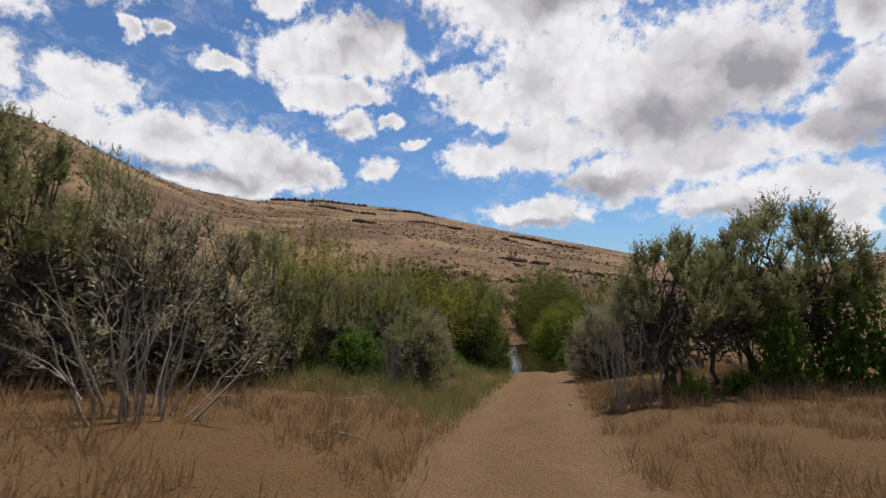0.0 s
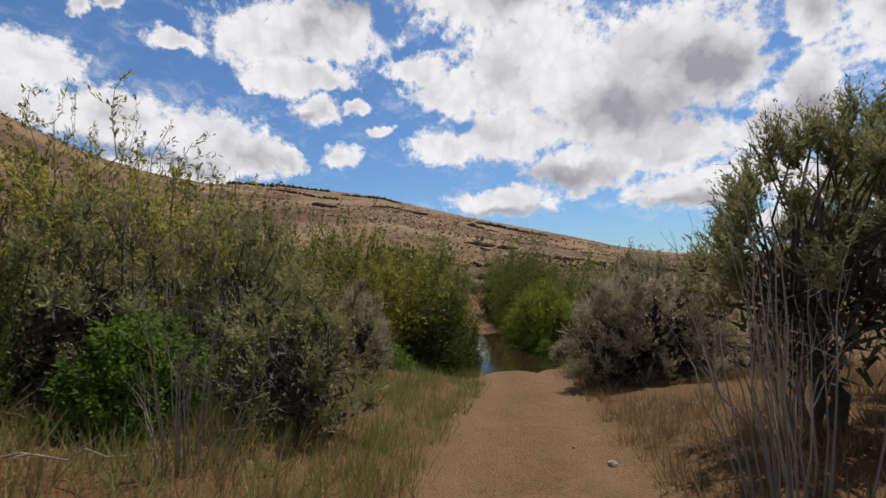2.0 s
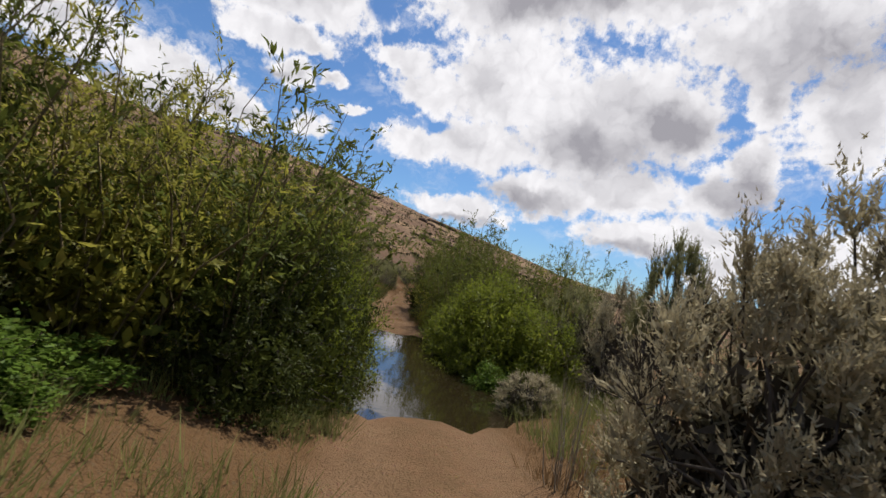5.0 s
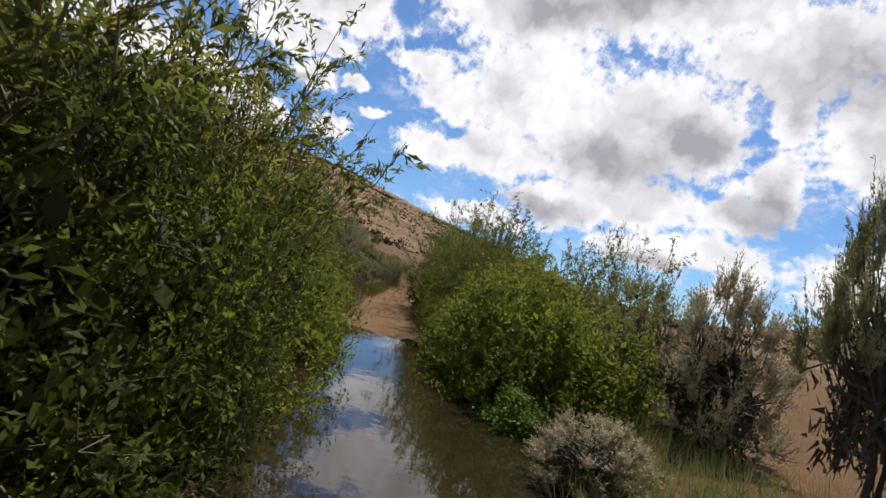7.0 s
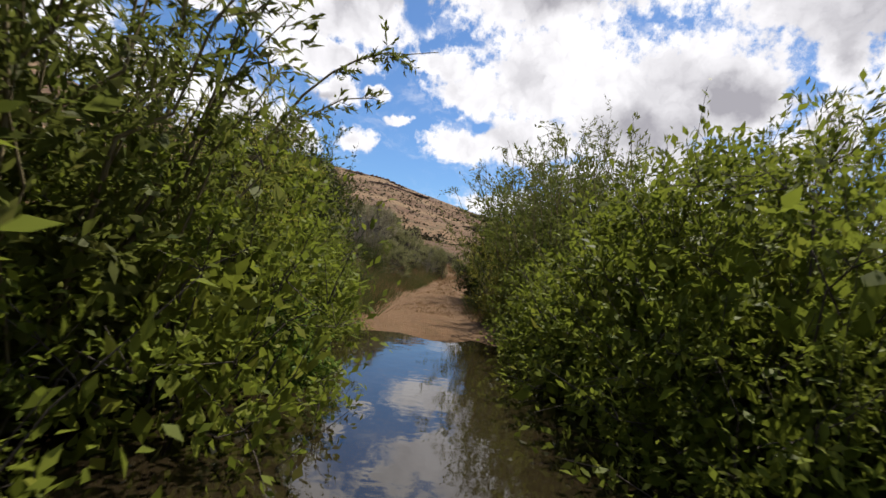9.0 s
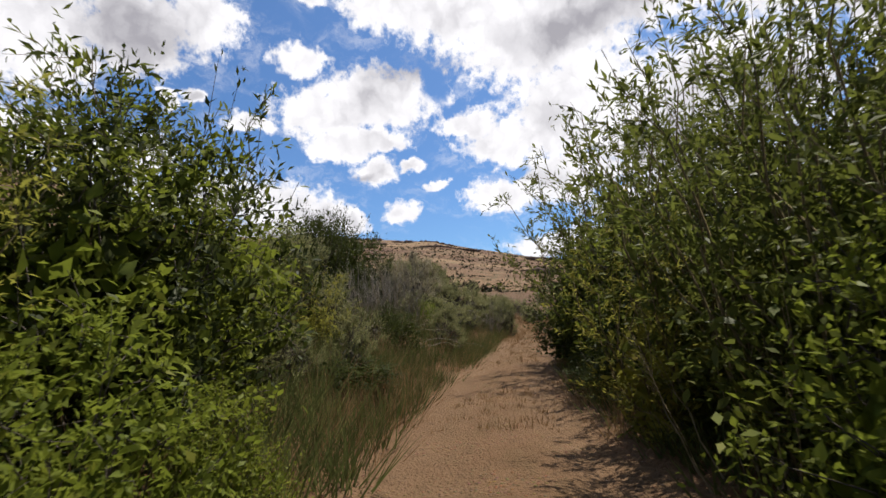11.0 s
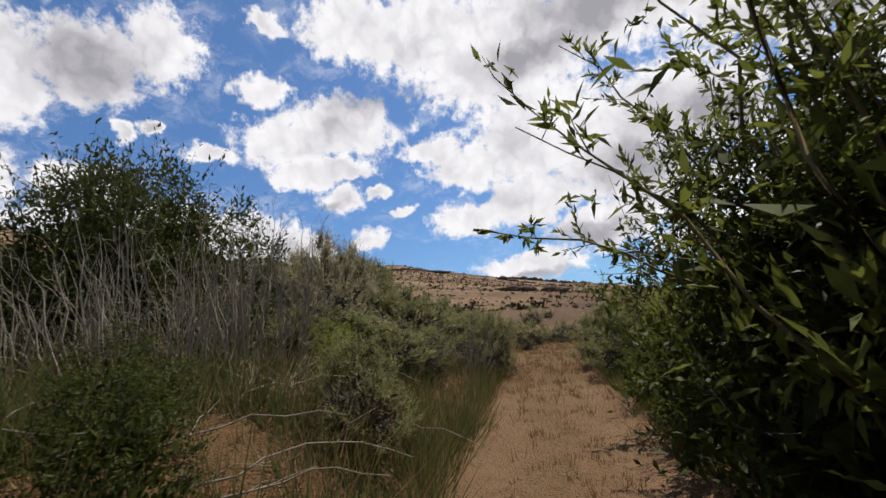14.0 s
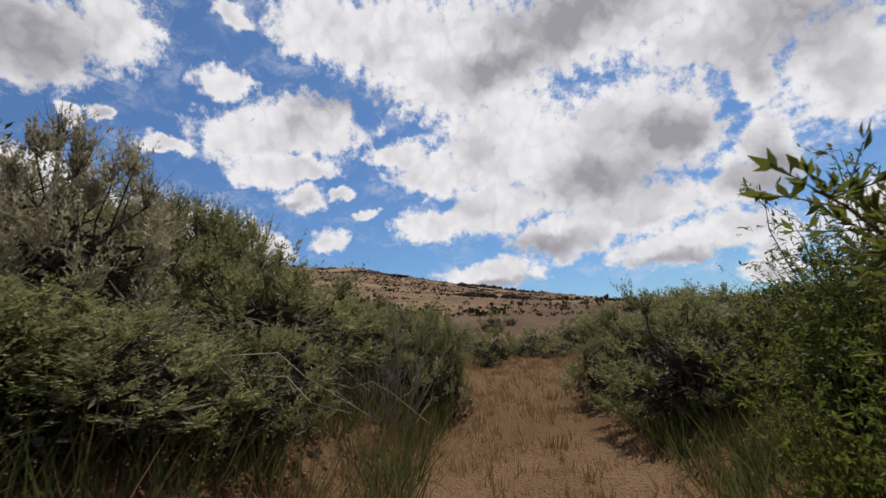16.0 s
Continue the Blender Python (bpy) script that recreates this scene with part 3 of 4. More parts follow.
def make_willow(seed, label, mat, h=3.2, w=1.6, stems=22, shoots=14, per_shoot=16, leaf=0.092, slim=0.27, name="willow_shrub", low=0.04):
    """Slender upright stems with side shoots, each a spray of narrow leaves."""
    rng = np.random.default_rng(seed)
    root = plant_root(name, label, "shrub", "willows by the creek")
    wood, fine, base, way, lens, face, hearts = [], [], [], [], [], [], []
    for k in range(stems):
        a = k * 2.4 + rng.uniform(-0.4, 0.4)
        reach = w * math.sqrt((k + 0.5) / stems) * rng.uniform(0.72, 1.12)
        top = h * rng.uniform(0.66, 1.06) * (1 - 0.30 * (reach / w) ** 2)
        foot = np.array([math.cos(a) * 0.25 * reach, math.sin(a) * 0.25 * reach, -0.1])
        end = np.array([math.cos(a) * reach, math.sin(a) * reach, top])
        pts, rad = limb(rng, foot, end, 0.017, 0.003, 8, 0.022, 0.06)
        wood.append((pts, rad))
        seg = np.linspace(0, 1, len(pts))
        for q in range(shoots):
            s = low + (1 - low) * (q + rng.uniform(0, 1)) / shoots
            p = np.array([np.interp(s, seg, pts[:, i]) for i in range(3)])
            d = unit(rng.normal(0, 0.55, 3) + np.array([math.cos(a), math.sin(a), 0.0]) * 0.6 + np.array([0, 0, 0.55]))
            ln = rng.uniform(0.28, 0.62) * (1.25 - 0.65 * s)
            if s > 0.72 and q % 2:
                fine.append(limb(rng, p, p + d * ln, 0.004, 0.0015, 3, 0.05, 0.05))
            if s < 0.75:
                hearts.append(p)
            m = int(per_shoot * rng.uniform(0.7, 1.3) * (0.75 if s > 0.85 else 1.0))
            t = rng.uniform(0.05, 1.05, m)
            base.append(p + d * (ln * t)[:, None] + rng.normal(0, 0.018, (m, 3)))
            way.append(unit(d * 0.8 + rng.normal(0, 0.5, (m, 3))))
            lens.append(rng.uniform(0.6, 1.25, m) * leaf)
            face.append(np.tile(unit(d * 0.6 + np.array([math.cos(a) * 0.5, math.sin(a) * 0.5, 0.8])), (m, 1)))
    base, way, lens = np.concatenate(base), np.concatenate(way), np.concatenate(lens)
    stem_parts(wood, TAN_STEM, root, "stem", 3)
    fine_wood(fine, TAN_STEM, root)
    hearts = np.array(hearts)
    ib, iw, il, iwd = inner_mass(rng, hearts, np.full(len(hearts), 0.30), 0.72, 4, 0.17, 0.40)
    iv, iff = leaves(ib, iw, il, iwd, rng)
    tagged(mesh_object("inner_leaves", iv, iff, mat, root), kind="stuff")
    v, f = leaves(base, way, lens, lens * slim * rng.uniform(0.8, 1.3, len(lens)), rng, 0.25, np.concatenate(face))
    mesh_object("crown", v, f, mat, root)
    return root


def make_broad(seed, label, h=1.7, w=1.0, n_lobes=26, tips=9, per_tip=13, leaf=0.085, name="leafy_shrub", mat=None, plump=0.62, sprays=10):
    """Leafy clumps on arching stems, with a few sprays that stand out of the crown."""
    rng = np.random.default_rng(seed)
    root = plant_root(name, label, "shrub", "leafy shrubs by the creek")
    centres, radii = lobes(rng, n_lobes, w, h, 0.12, 0.25 * w)
    wood, fine, base, way, lens, face = [], [], [], [], [], []
    for i, (c, r) in enumerate(zip(centres, radii)):
        foot = np.array([c[0] * 0.12, c[1] * 0.12, -0.08])
        wood.append(limb(rng, foot, c, 0.013, 0.005, 6, 0.05, 0.08))
        out = unit(c - np.array([0, 0, 0.2 * h]))
        ways = [(unit(rng.normal(0, 0.9, 3) + out * 0.8 + np.array([0, 0, 0.3])), r * rng.uniform(0.5, 1.2)) for k in range(tips)]
        if i % max(n_lobes // sprays, 1) == 0:
            ways.append((unit(out * 0.6 + np.array([0, 0, 1.0]) + rng.normal(0, 0.15, 3)), r * rng.uniform(1.6, 2.5)))
        for k, (d, ln) in enumerate(ways):
            if k % 4 == 0 or ln > 1.5 * r:
                fine.append(limb(rng, c, c + d * ln, 0.005, 0.002, 3, 0.05))
            m = int(per_tip * rng.uniform(0.75, 1.25))
            t = rng.uniform(0.25, 1.08, m)
            base.append(c + d * (ln * t)[:, None] + rng.normal(0, 0.045, (m, 3)) * (0.4 if ln > 1.5 * r else 1.0))
            way.append(unit(d * 0.55 + rng.normal(0, 0.55, (m, 3)) + np.array([0, 0, 0.05])))
            lens.append(rng.uniform(0.6, 1.3, m) * leaf)
            face.append(np.tile(unit(d * 0.8 + np.array([0, 0, 0.8])), (m, 1)))
    base, way, lens = np.concatenate(base), np.concatenate(way), np.concatenate(lens)
    stem_parts(wood[::2], BARK, root, "stem", 3)
    fine_wood(fine, BARK, root)
    ib, iw, il, iwd = inner_mass(rng, centres, radii, 0.74, 22, leaf * 2.2, 0.55)
    iv, iff = leaves(ib, iw, il, iwd, rng)
    tagged(mesh_object("inner_leaves", iv, iff, mat or BROAD, root), kind="stuff")
    v, f = leaves(base, way, lens, lens * plump * rng.uniform(0.8, 1.2, len(lens)), rng, 0.25, np.concatenate(face))
    mesh_object("crown", v, f, mat or BROAD, root)
    return root


def make_dead(seed, label, h=1.8, w=1.0, stems=34, name="dead_brush", mat=None, lean=0.0, thick=1.0):
    """Bare, nearly straight stalks that fork towards their ends."""
    rng = np.random.default_rng(seed)
    root = plant_root(name, label, "dead shrub", "dead brush along the trail")
    main, wood = [], []
    for k in range(stems):
        a = rng.uniform(0, 2 * math.pi)
        reach = w * rng.uniform(0.10, 1.0)
        foot = np.array([math.cos(a) * 0.45 * reach, math.sin(a) * 0.45 * reach, -0.08])
        end = np.array([math.cos(a) * reach + lean * h * rng.uniform(0.2, 1.4), math.sin(a) * reach, h * rng.uniform(0.35, 1.05) * (1 - 0.35 * (reach / w) ** 2)])
        pts, rad = limb(rng, foot, end, rng.uniform(0.006, 0.012) * thick, 0.003, 6, 0.018, 0.03)
        main.append((pts, rad))
        for q in range(rng.integers(2, 6)):
            i = rng.integers(2, 6)
            d = unit(unit(end - foot) * 1.2 + rng.normal(0, 0.42, 3))
            sp = limb(rng, pts[i], pts[i] + d * rng.uniform(0.15, 0.55), 0.0036, 0.0014, 4, 0.04)
            wood.append(sp)
            if rng.random() < 0.5:
                wood.append(limb(rng, sp[0][2], sp[0][2] + unit(d + rng.normal(0, 0.6, 3)) * 0.2, 0.0025, 0.0012, 3, 0.05))
    stem_parts(main, mat or GREY_WOOD, root, "twig", 3)
    fine_wood(wood, mat or GREY_WOOD, root)
    return root


def tuft_field(name, label, mat, spots, heights, seed, per=26, spread_r=0.16, width=0.012):
    """Grass as one sheet of blades in tufts."""
    rng = np.random.default_rng(seed)
    n = len(spots)
    z = ground_z(spots[:, 0], spots[:, 1])
    c = np.repeat(np.column_stack([spots, z - 0.02]), per, 0)
    hh = np.repeat(heights, per) * rng.uniform(0.45, 1.15, n * per)
    off = rng.normal(0, spread_r, (n * per, 2))
    c[:, :2] += off * 0.5
    lean = np.column_stack([off * 1.6 + rng.normal(0, 0.22, (n * per, 2)), np.ones(n * per)])
    v, f = blades(c, unit(lean), hh, np.full(len(hh), width) * rng.uniform(0.7, 1.5, len(hh)), rng)
    ob = mesh_object(name, v, f, mat)
    return tagged(ob, label, "grass", kind="stuff")


SAGE_KINDS = [make_sage(11 + k, "grey-green sagebrush with woody twisted stems", SAGE) for k in range(4)]
BIG_KINDS = [make_sage(21 + k, "large grey-green sagebrush, dense and rounded", SAGE, h=3.0, w=1.8, n_lobes=62, sprigs=12, per_sprig=18, leaf=0.086, size=0.17) for k in range(3)]
GREY_KINDS = [make_sage(31 + k, "dusty grey sagebrush with many bare twigs", SAGE_GREY, bare=0.16, n_lobes=66, sprigs=14, per_sprig=23, leaf=0.074, size=0.19) for k in range(3)]
TWIGGY_KINDS = [make_sage(41 + k, "half-dead grey-brown sagebrush, mostly bare crooked twigs", SAGE_GREY, bare=0.72, n_lobes=60, sprigs=14, name="twiggy_sagebrush") for k in range(2)]
TREE_KINDS = [make_sage(51 + k, "tall tree-like sagebrush with dark bare trunks", SAGE, h=3.4, w=1.8, lift=0.42, n_lobes=70, sprigs=15, per_sprig=24, leaf=0.092, bare=0.06, size=0.17, name="tall_sagebrush", open_foot=0.44, knots=True) for k in range(3)]
LOW_KINDS = [make_sage(61 + k, "small rounded sagebrush on the open flat", SAGE, h=1.1, w=0.8, n_lobes=15, sprigs=8, per_sprig=11, leaf=0.085, size=0.26, name="low_sagebrush") for k in range(3)]
WILLOW_KINDS = [make_willow(71 + k, "green willow shrub with slender upright stems", WILLOW) for k in range(3)]
GOLD_KINDS = [make_willow(91 + k, "willow shrub with yellowing narrow leaves", WILLOW_GOLD, leaf=0.080, slim=0.24) for k in range(3)]
BROAD_KINDS = [make_broad(111 + k, "bright green leafy shrub beside the creek") for k in range(3)]
BUSH_KINDS = [make_broad(131 + k, "dense green leafy bush beside the creek", h=2.6, w=1.6, n_lobes=48, tips=9, per_tip=11, leaf=0.078, name="leafy_bush", mat=LEAFY, plump=0.46) for k in range(3)]
SHADY_KINDS = [make_broad(141 + k, "dense narrow-leaved green bush, leaves coloured darker to carry shade", h=2.6, w=1.6, n_lobes=48, tips=9, per_tip=12, leaf=0.080, name="dark_leafy_bush", mat=SHADY, plump=0.36) for k in range(3)]
DEAD_KINDS = [make_dead(151 + k, "bare grey dead brush with forked twigs", stems=22, thick=1.5) for k in range(3)]
REED_KINDS = [make_dead(171 + k, "dry tan leaning stalks with thin branches", h=1.5, w=1.3, stems=30, mat=STRAW, name="dry_stalk_clump", lean=0.25) for k in range(2)]


def extent(kinds):
    """Mean height and half width of the leafy or twiggy body of some plants."""
    tops, reach = [], []
    for root in kinds:
        co = np.concatenate([np.array([v.co for v in c.data.vertices]) for c in root.children if c.name.startswith(("crown", "twig"))])
        tops.append(np.percentile(co[:, 2], 99))
        reach.append(np.percentile(np.hypot(co[:, 0], co[:, 1]), 93))
    return float(np.mean(tops)), float(np.mean(reach))


NOMINAL = {key: (kinds, *extent(kinds)) for key, kinds in (
    ("sage", SAGE_KINDS), ("big", BIG_KINDS), ("grey", GREY_KINDS), ("twiggy", TWIGGY_KINDS), ("tree", TREE_KINDS), ("low", LOW_KINDS), ("willow", WILLOW_KINDS), ("gold", GOLD_KINDS),
    ("broad", BROAD_KINDS), ("bush", BUSH_KINDS), ("shady", SHADY_KINDS), ("dead", DEAD_KINDS), ("reed", REED_KINDS))}
used = collections.Counter()
rng_place = random.Random(5)


def plant(kind, x, y, h, wide):
    """Stands a plant of that kind on the ground, so high and with that half width."""
    kinds, h0, w0 = NOMINAL[kind]
    first = kinds[used[kind] % len(kinds)]
    z = float(ground_z(x, y)) - 0.03
    turn, size = pose(x, y, z, 0, 0, rng_place.uniform(0, 360)), Vector((wide / w0, wide / w0, h / h0))
    used[kind] += 1
    if used[kind] <= len(kinds):
        first.matrix_basis = turn @ Matrix.Diagonal((*size, 1))
        return first
    return copy_thing(first, turn @ Matrix.Diagonal((*[a / b for a, b in zip(size, first.scale)], 1)))


def hedge(kinds, y0, y1, side, offset, h, gap, seed):
    """A loose row of shrubs along one side of the trail (-1 west, 1 east)."""
    r = random.Random(seed)
    y = y0
    while y < y1:
        kind = r.choice(kinds)
        hh = h * r.uniform(0.75, 1.15)
        wide = hh * {"willow": 0.5, "gold": 0.45, "bush": 0.6, "shady": 0.6, "broad": 0.6}.get(kind, 0.62)
        plant(kind, float(trail_x(y)) + side * (offset + r.uniform(-0.4, 0.5)), y, hh, wide)
        y += gap * r.uniform(0.7, 1.3)


# ---- plants: places ----
# near bank, west of the trail
plant("tree", -5.05, 4.95, 3.15, 1.0)
plant("sage", -5.16, 6.87, 3.34, 1.12)
plant("twiggy", -4.45, 6.12, 2.52, 1.26)
plant("twiggy", -4.06, 7.33, 2.72, 1.43)
plant("sage", -3.35, 8.33, 2.85, 0.92)
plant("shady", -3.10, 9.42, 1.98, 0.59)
plant("sage", -2.70, 10.61, 2.35, 1.08)
plant("sage", -1.76, 11.81, 2.60, 1.30)
plant("sage", -0.65, 10.68, 1.66, 0.99)
plant("dead", -1.00, 9.07, 1.62, 0.51)
plant("broad", -1.79, 9.71, 1.01, 0.42)
plant("willow", -2.70, 14.96, 3.76, 0.94)
plant("willow", -0.96, 17.46, 4.22, 1.31)
plant("gold", -3.97, 12.90, 4.07, 0.98)
plant("willow", -4.84, 12.42, 3.95, 0.78)
plant("willow", -3.78, 15.16, 4.20, 0.76)
plant("sage", -3.65, 11.40, 2.51, 0.62)
plant("sage", -3.52, 12.59, 2.88, 0.81)
plant("sage", -1.91, 12.27, 2.79, 0.89)
plant("broad", -1.94, 10.16, 1.05, 0.75)
plant("broad", -1.09, 12.69, 1.50, 0.50)
plant("dead", -1.97, 10.70, 2.08, 0.31)
plant("dead", -1.62, 11.31, 1.63, 0.25)
plant("grey", -0.33, 14.63, 1.81, 0.73)
plant("willow", 1.00, 19.47, 4.02, 1.75)
plant("willow", -1.75, 18.66, 4.18, 1.06)
plant("bush", 1.77, 20.07, 1.57, 0.82)
plant("willow", -2.09, 14.27, 3.26, 0.77)
plant("sage", -1.24, 17.14, 1.94, 1.15)
plant("broad", 0.30, 16.36, 0.43, 0.50)
plant("gold", -1.12, 22.18, 4.37, 1.58)
plant("willow", 0.95, 20.39, 3.85, 1.45)
plant("willow", -2.14, 23.86, 4.70, 1.17)
plant("bush", 2.02, 20.36, 2.46, 0.90)
plant("shady", 2.15, 20.70, 2.65, 1.00)
plant("dead", -3.12, 4.65, 1.75, 1.28)
plant("gold", -4.11, 12.33, 3.90, 1.64)
plant("willow", -4.23, 13.67, 3.84, 1.71)
plant("gold", -2.84, 12.07, 3.15, 1.35)
plant("gold", -1.27, 18.54, 4.00, 1.68)
plant("gold", -0.13, 18.69, 3.61, 1.52)
plant("broad", 0.07, 17.47, 0.43, 0.68)
plant("willow", -1.37, 15.58, 2.82, 1.18)
plant("gold", -1.19, 19.59, 3.47, 1.59)
plant("gold", 0.26, 20.48, 4.13, 1.74)
plant("bush", 0.26, 19.57, 1.47, 0.86)
plant("willow", 1.25, 22.60, 4.63, 1.85)
plant("bush", 1.45, 20.61, 2.00, 1.19)
plant("willow", -2.96, 18.73, 3.41, 1.45)
plant("willow", -2.46, 14.93, 3.33, 0.72)
plant("gold", -3.42, 19.32, 4.02, 0.92)
plant("gold", -2.48, 16.56, 3.04, 1.13)
plant("broad", -0.66, 16.52, 0.75, 0.60)
plant("broad", 0.10, 16.36, 0.65, 0.60)
# near bank, east of the trail
plant("tree", 5.05, 9.64, 3.26, 1.45)
plant("tree", 7.55, 10.27, 4.05, 1.95)
plant("dead", 3.46, 8.61, 2.56, 0.81)
plant("broad", 6.67, 8.94, 1.86, 0.47)
plant("broad", 8.09, 8.91, 2.18, 0.78)
plant("broad", 4.61, 8.45, 0.52, 0.29)
plant("broad", 5.66, 8.75, 0.48, 0.32)
plant("grey", 5.35, 15.80, 2.45, 1.15)
plant("grey", 6.35, 15.60, 2.95, 1.45)
plant("grey", 7.65, 16.10, 2.50, 1.15)
plant("dead", 5.23, 17.82, 1.47, 0.52)
plant("tree", 11.06, 16.77, 4.05, 0.88)
plant("dead", 4.90, 10.20, 1.75, 1.05)
plant("bush", 7.00, 27.40, 2.90, 1.70)
plant("bush", 6.66, 25.32, 2.82, 1.43)
plant("willow", 7.90, 32.50, 4.23, 1.31)
plant("gold", 10.44, 29.11, 4.22, 1.05)
plant("sage", 9.06, 25.35, 2.83, 1.35)
plant("grey", 9.45, 23.67, 2.92, 1.08)
plant("tree", 8.19, 20.37, 3.51, 0.75)
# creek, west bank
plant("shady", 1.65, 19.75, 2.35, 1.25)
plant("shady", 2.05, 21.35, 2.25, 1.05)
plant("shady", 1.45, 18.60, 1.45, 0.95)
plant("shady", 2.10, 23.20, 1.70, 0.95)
plant("willow", 0.62, 19.98, 2.80, 1.18)
plant("willow", 1.01, 22.21, 2.73, 1.15)
plant("willow", 1.12, 23.75, 3.21, 1.35)
plant("gold", 0.49, 23.00, 3.82, 1.60)
plant("willow", 1.00, 24.72, 4.20, 1.76)
plant("gold", 0.62, 20.93, 3.13, 1.32)
plant("willow", 0.72, 22.21, 3.72, 1.56)
plant("gold", 1.04, 23.40, 3.99, 1.67)
plant("willow", 1.48, 25.06, 4.37, 1.83)
plant("bush", 2.12, 22.74, 2.18, 1.20)
plant("bush", 2.51, 25.41, 2.25, 1.24)
plant("bush", 2.48, 28.88, 1.46, 0.81)
plant("bush", 2.29, 26.59, 1.79, 0.98)
plant("willow", 1.79, 25.13, 2.93, 1.23)
plant("gold", 1.46, 27.80, 3.05, 1.28)
plant("bush", 2.74, 29.43, 1.38, 0.83)
plant("shady", 2.32, 27.02, 1.65, 0.91)
plant("willow", 1.84, 26.54, 2.56, 1.08)
plant("gold", 1.62, 29.32, 2.22, 0.93)
plant("broad", 3.01, 26.62, 1.00, 0.49)
# creek, east bank
plant("bush", 7.70, 24.30, 2.10, 1.25)
plant("broad", 6.30, 23.60, 0.85, 0.65)
plant("bush", 6.35, 24.90, 1.55, 0.95)
plant("grey", 6.55, 21.90, 0.80, 0.75)
plant("willow", 7.30, 29.00, 3.10, 1.30)
plant("bush", 6.83, 26.26, 2.89, 1.74)
plant("bush", 6.42, 29.46, 1.86, 1.11)
plant("bush", 7.49, 24.88, 2.03, 1.12)
plant("willow", 8.27, 31.97, 3.98, 1.67)
plant("willow", 10.89, 29.18, 4.11, 1.73)
plant("willow", 6.61, 30.87, 2.87, 1.24)
plant("willow", 8.93, 29.06, 3.23, 1.56)
plant("bush", 7.09, 26.45, 2.66, 1.60)
plant("bush", 6.36, 28.25, 1.89, 1.04)
plant("bush", 6.74, 27.40, 2.48, 1.37)
plant("willow", 6.63, 32.16, 3.48, 1.46)
plant("willow", 7.10, 30.89, 3.48, 1.46)
plant("bush", 7.42, 26.64, 2.32, 1.28)
plant("willow", 8.46, 27.72, 3.08, 1.34)
plant("gold", 6.19, 32.33, 2.27, 0.95)
plant("reed", 6.33, 30.93, 1.77, 1.06)
# far bank, west of the trail
plant("sage", 0.36, 37.14, 2.38, 0.91)
plant("shady", -0.60, 42.52, 3.31, 1.50)
plant("shady", -1.27, 41.73, 1.96, 0.96)
plant("reed", 1.95, 41.49, 2.21, 1.40)
plant("dead", 1.33, 41.10, 1.89, 0.82)
plant("dead", 2.40, 41.91, 2.31, 0.90)
plant("grey", 2.21, 44.89, 2.32, 1.05)
plant("sage", 3.60, 46.13, 1.58, 1.46)
plant("sage", 3.55, 40.51, 1.10, 0.63)
plant("sage", 4.56, 47.79, 1.36, 0.91)
plant("shady", -0.24, 42.43, 3.11, 0.87)
plant("dead", -0.04, 40.79, 1.45, 0.75)
plant("bush", 2.86, 42.27, 0.87, 0.48)
plant("sage", 2.48, 43.07, 1.00, 1.02)
plant("sage", 3.44, 43.72, 0.78, 0.95)
plant("dead", 4.94, 46.23, 1.38, 0.75)
plant("sage", 5.74, 47.78, 1.66, 0.60)
plant("big", 1.13, 46.42, 2.17, 1.34)
plant("big", 2.75, 47.46, 2.32, 0.96)
plant("sage", 3.38, 46.43, 1.50, 0.83)
plant("sage", 5.03, 47.84, 1.41, 0.95)
plant("dead", 4.93, 47.06, 1.36, 0.88)
plant("shady", 1.37, 31.23, 2.95, 1.62)
plant("bush", 0.74, 32.30, 3.29, 1.81)
plant("willow", 0.78, 32.06, 3.56, 1.49)
plant("bush", 0.43, 33.87, 2.36, 1.30)
plant("shady", 2.41, 34.66, 0.40, 0.98)
plant("sage", 0.30, 34.52, 1.98, 1.17)
plant("sage", 0.74, 37.04, 2.25, 1.24)
plant("sage", 0.08, 35.97, 2.02, 1.12)
plant("dead", 1.72, 41.79, 2.07, 1.42)
plant("dead", 0.59, 40.68, 1.35, 1.07)
plant("big", 2.33, 47.19, 2.19, 1.38)
plant("reed", 2.49, 40.23, 0.84, 1.29)
plant("grey", 1.69, 46.18, 1.59, 1.40)
plant("dead", 1.82, 42.52, 1.58, 0.93)
plant("reed", 2.81, 40.96, 0.83, 0.99)
plant("big", 1.93, 47.55, 2.18, 1.38)
plant("grey", 1.06, 46.49, 1.81, 1.27)
plant("sage", 3.18, 43.72, 0.80, 0.89)
plant("sage", 4.01, 44.41, 0.96, 0.71)
plant("sage", 5.35, 48.30, 1.48, 1.03)
plant("sage", 4.54, 47.70, 0.94, 1.05)
plant("dead", 4.66, 46.60, 0.81, 0.69)
plant("sage", 2.58, 43.55, 0.88, 1.01)
plant("sage", 1.32, 45.95, 1.88, 1.38)
plant("big", 1.96, 47.93, 2.38, 1.51)
plant("sage", 2.24, 46.06, 1.30, 1.04)
plant("dead", 3.05, 45.13, 0.62, 1.12)
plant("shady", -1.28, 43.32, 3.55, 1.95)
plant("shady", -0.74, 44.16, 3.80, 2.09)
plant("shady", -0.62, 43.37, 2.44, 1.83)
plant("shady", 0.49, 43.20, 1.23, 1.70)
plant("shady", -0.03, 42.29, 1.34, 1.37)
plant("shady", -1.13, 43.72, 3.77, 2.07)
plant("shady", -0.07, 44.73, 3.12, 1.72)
plant("dead", 1.11, 41.16, 2.03, 1.21)
plant("dead", 1.45, 41.91, 2.04, 1.06)
plant("dead", 1.18, 40.38, 1.91, 0.88)
plant("grey", 1.02, 44.86, 1.82, 1.25)
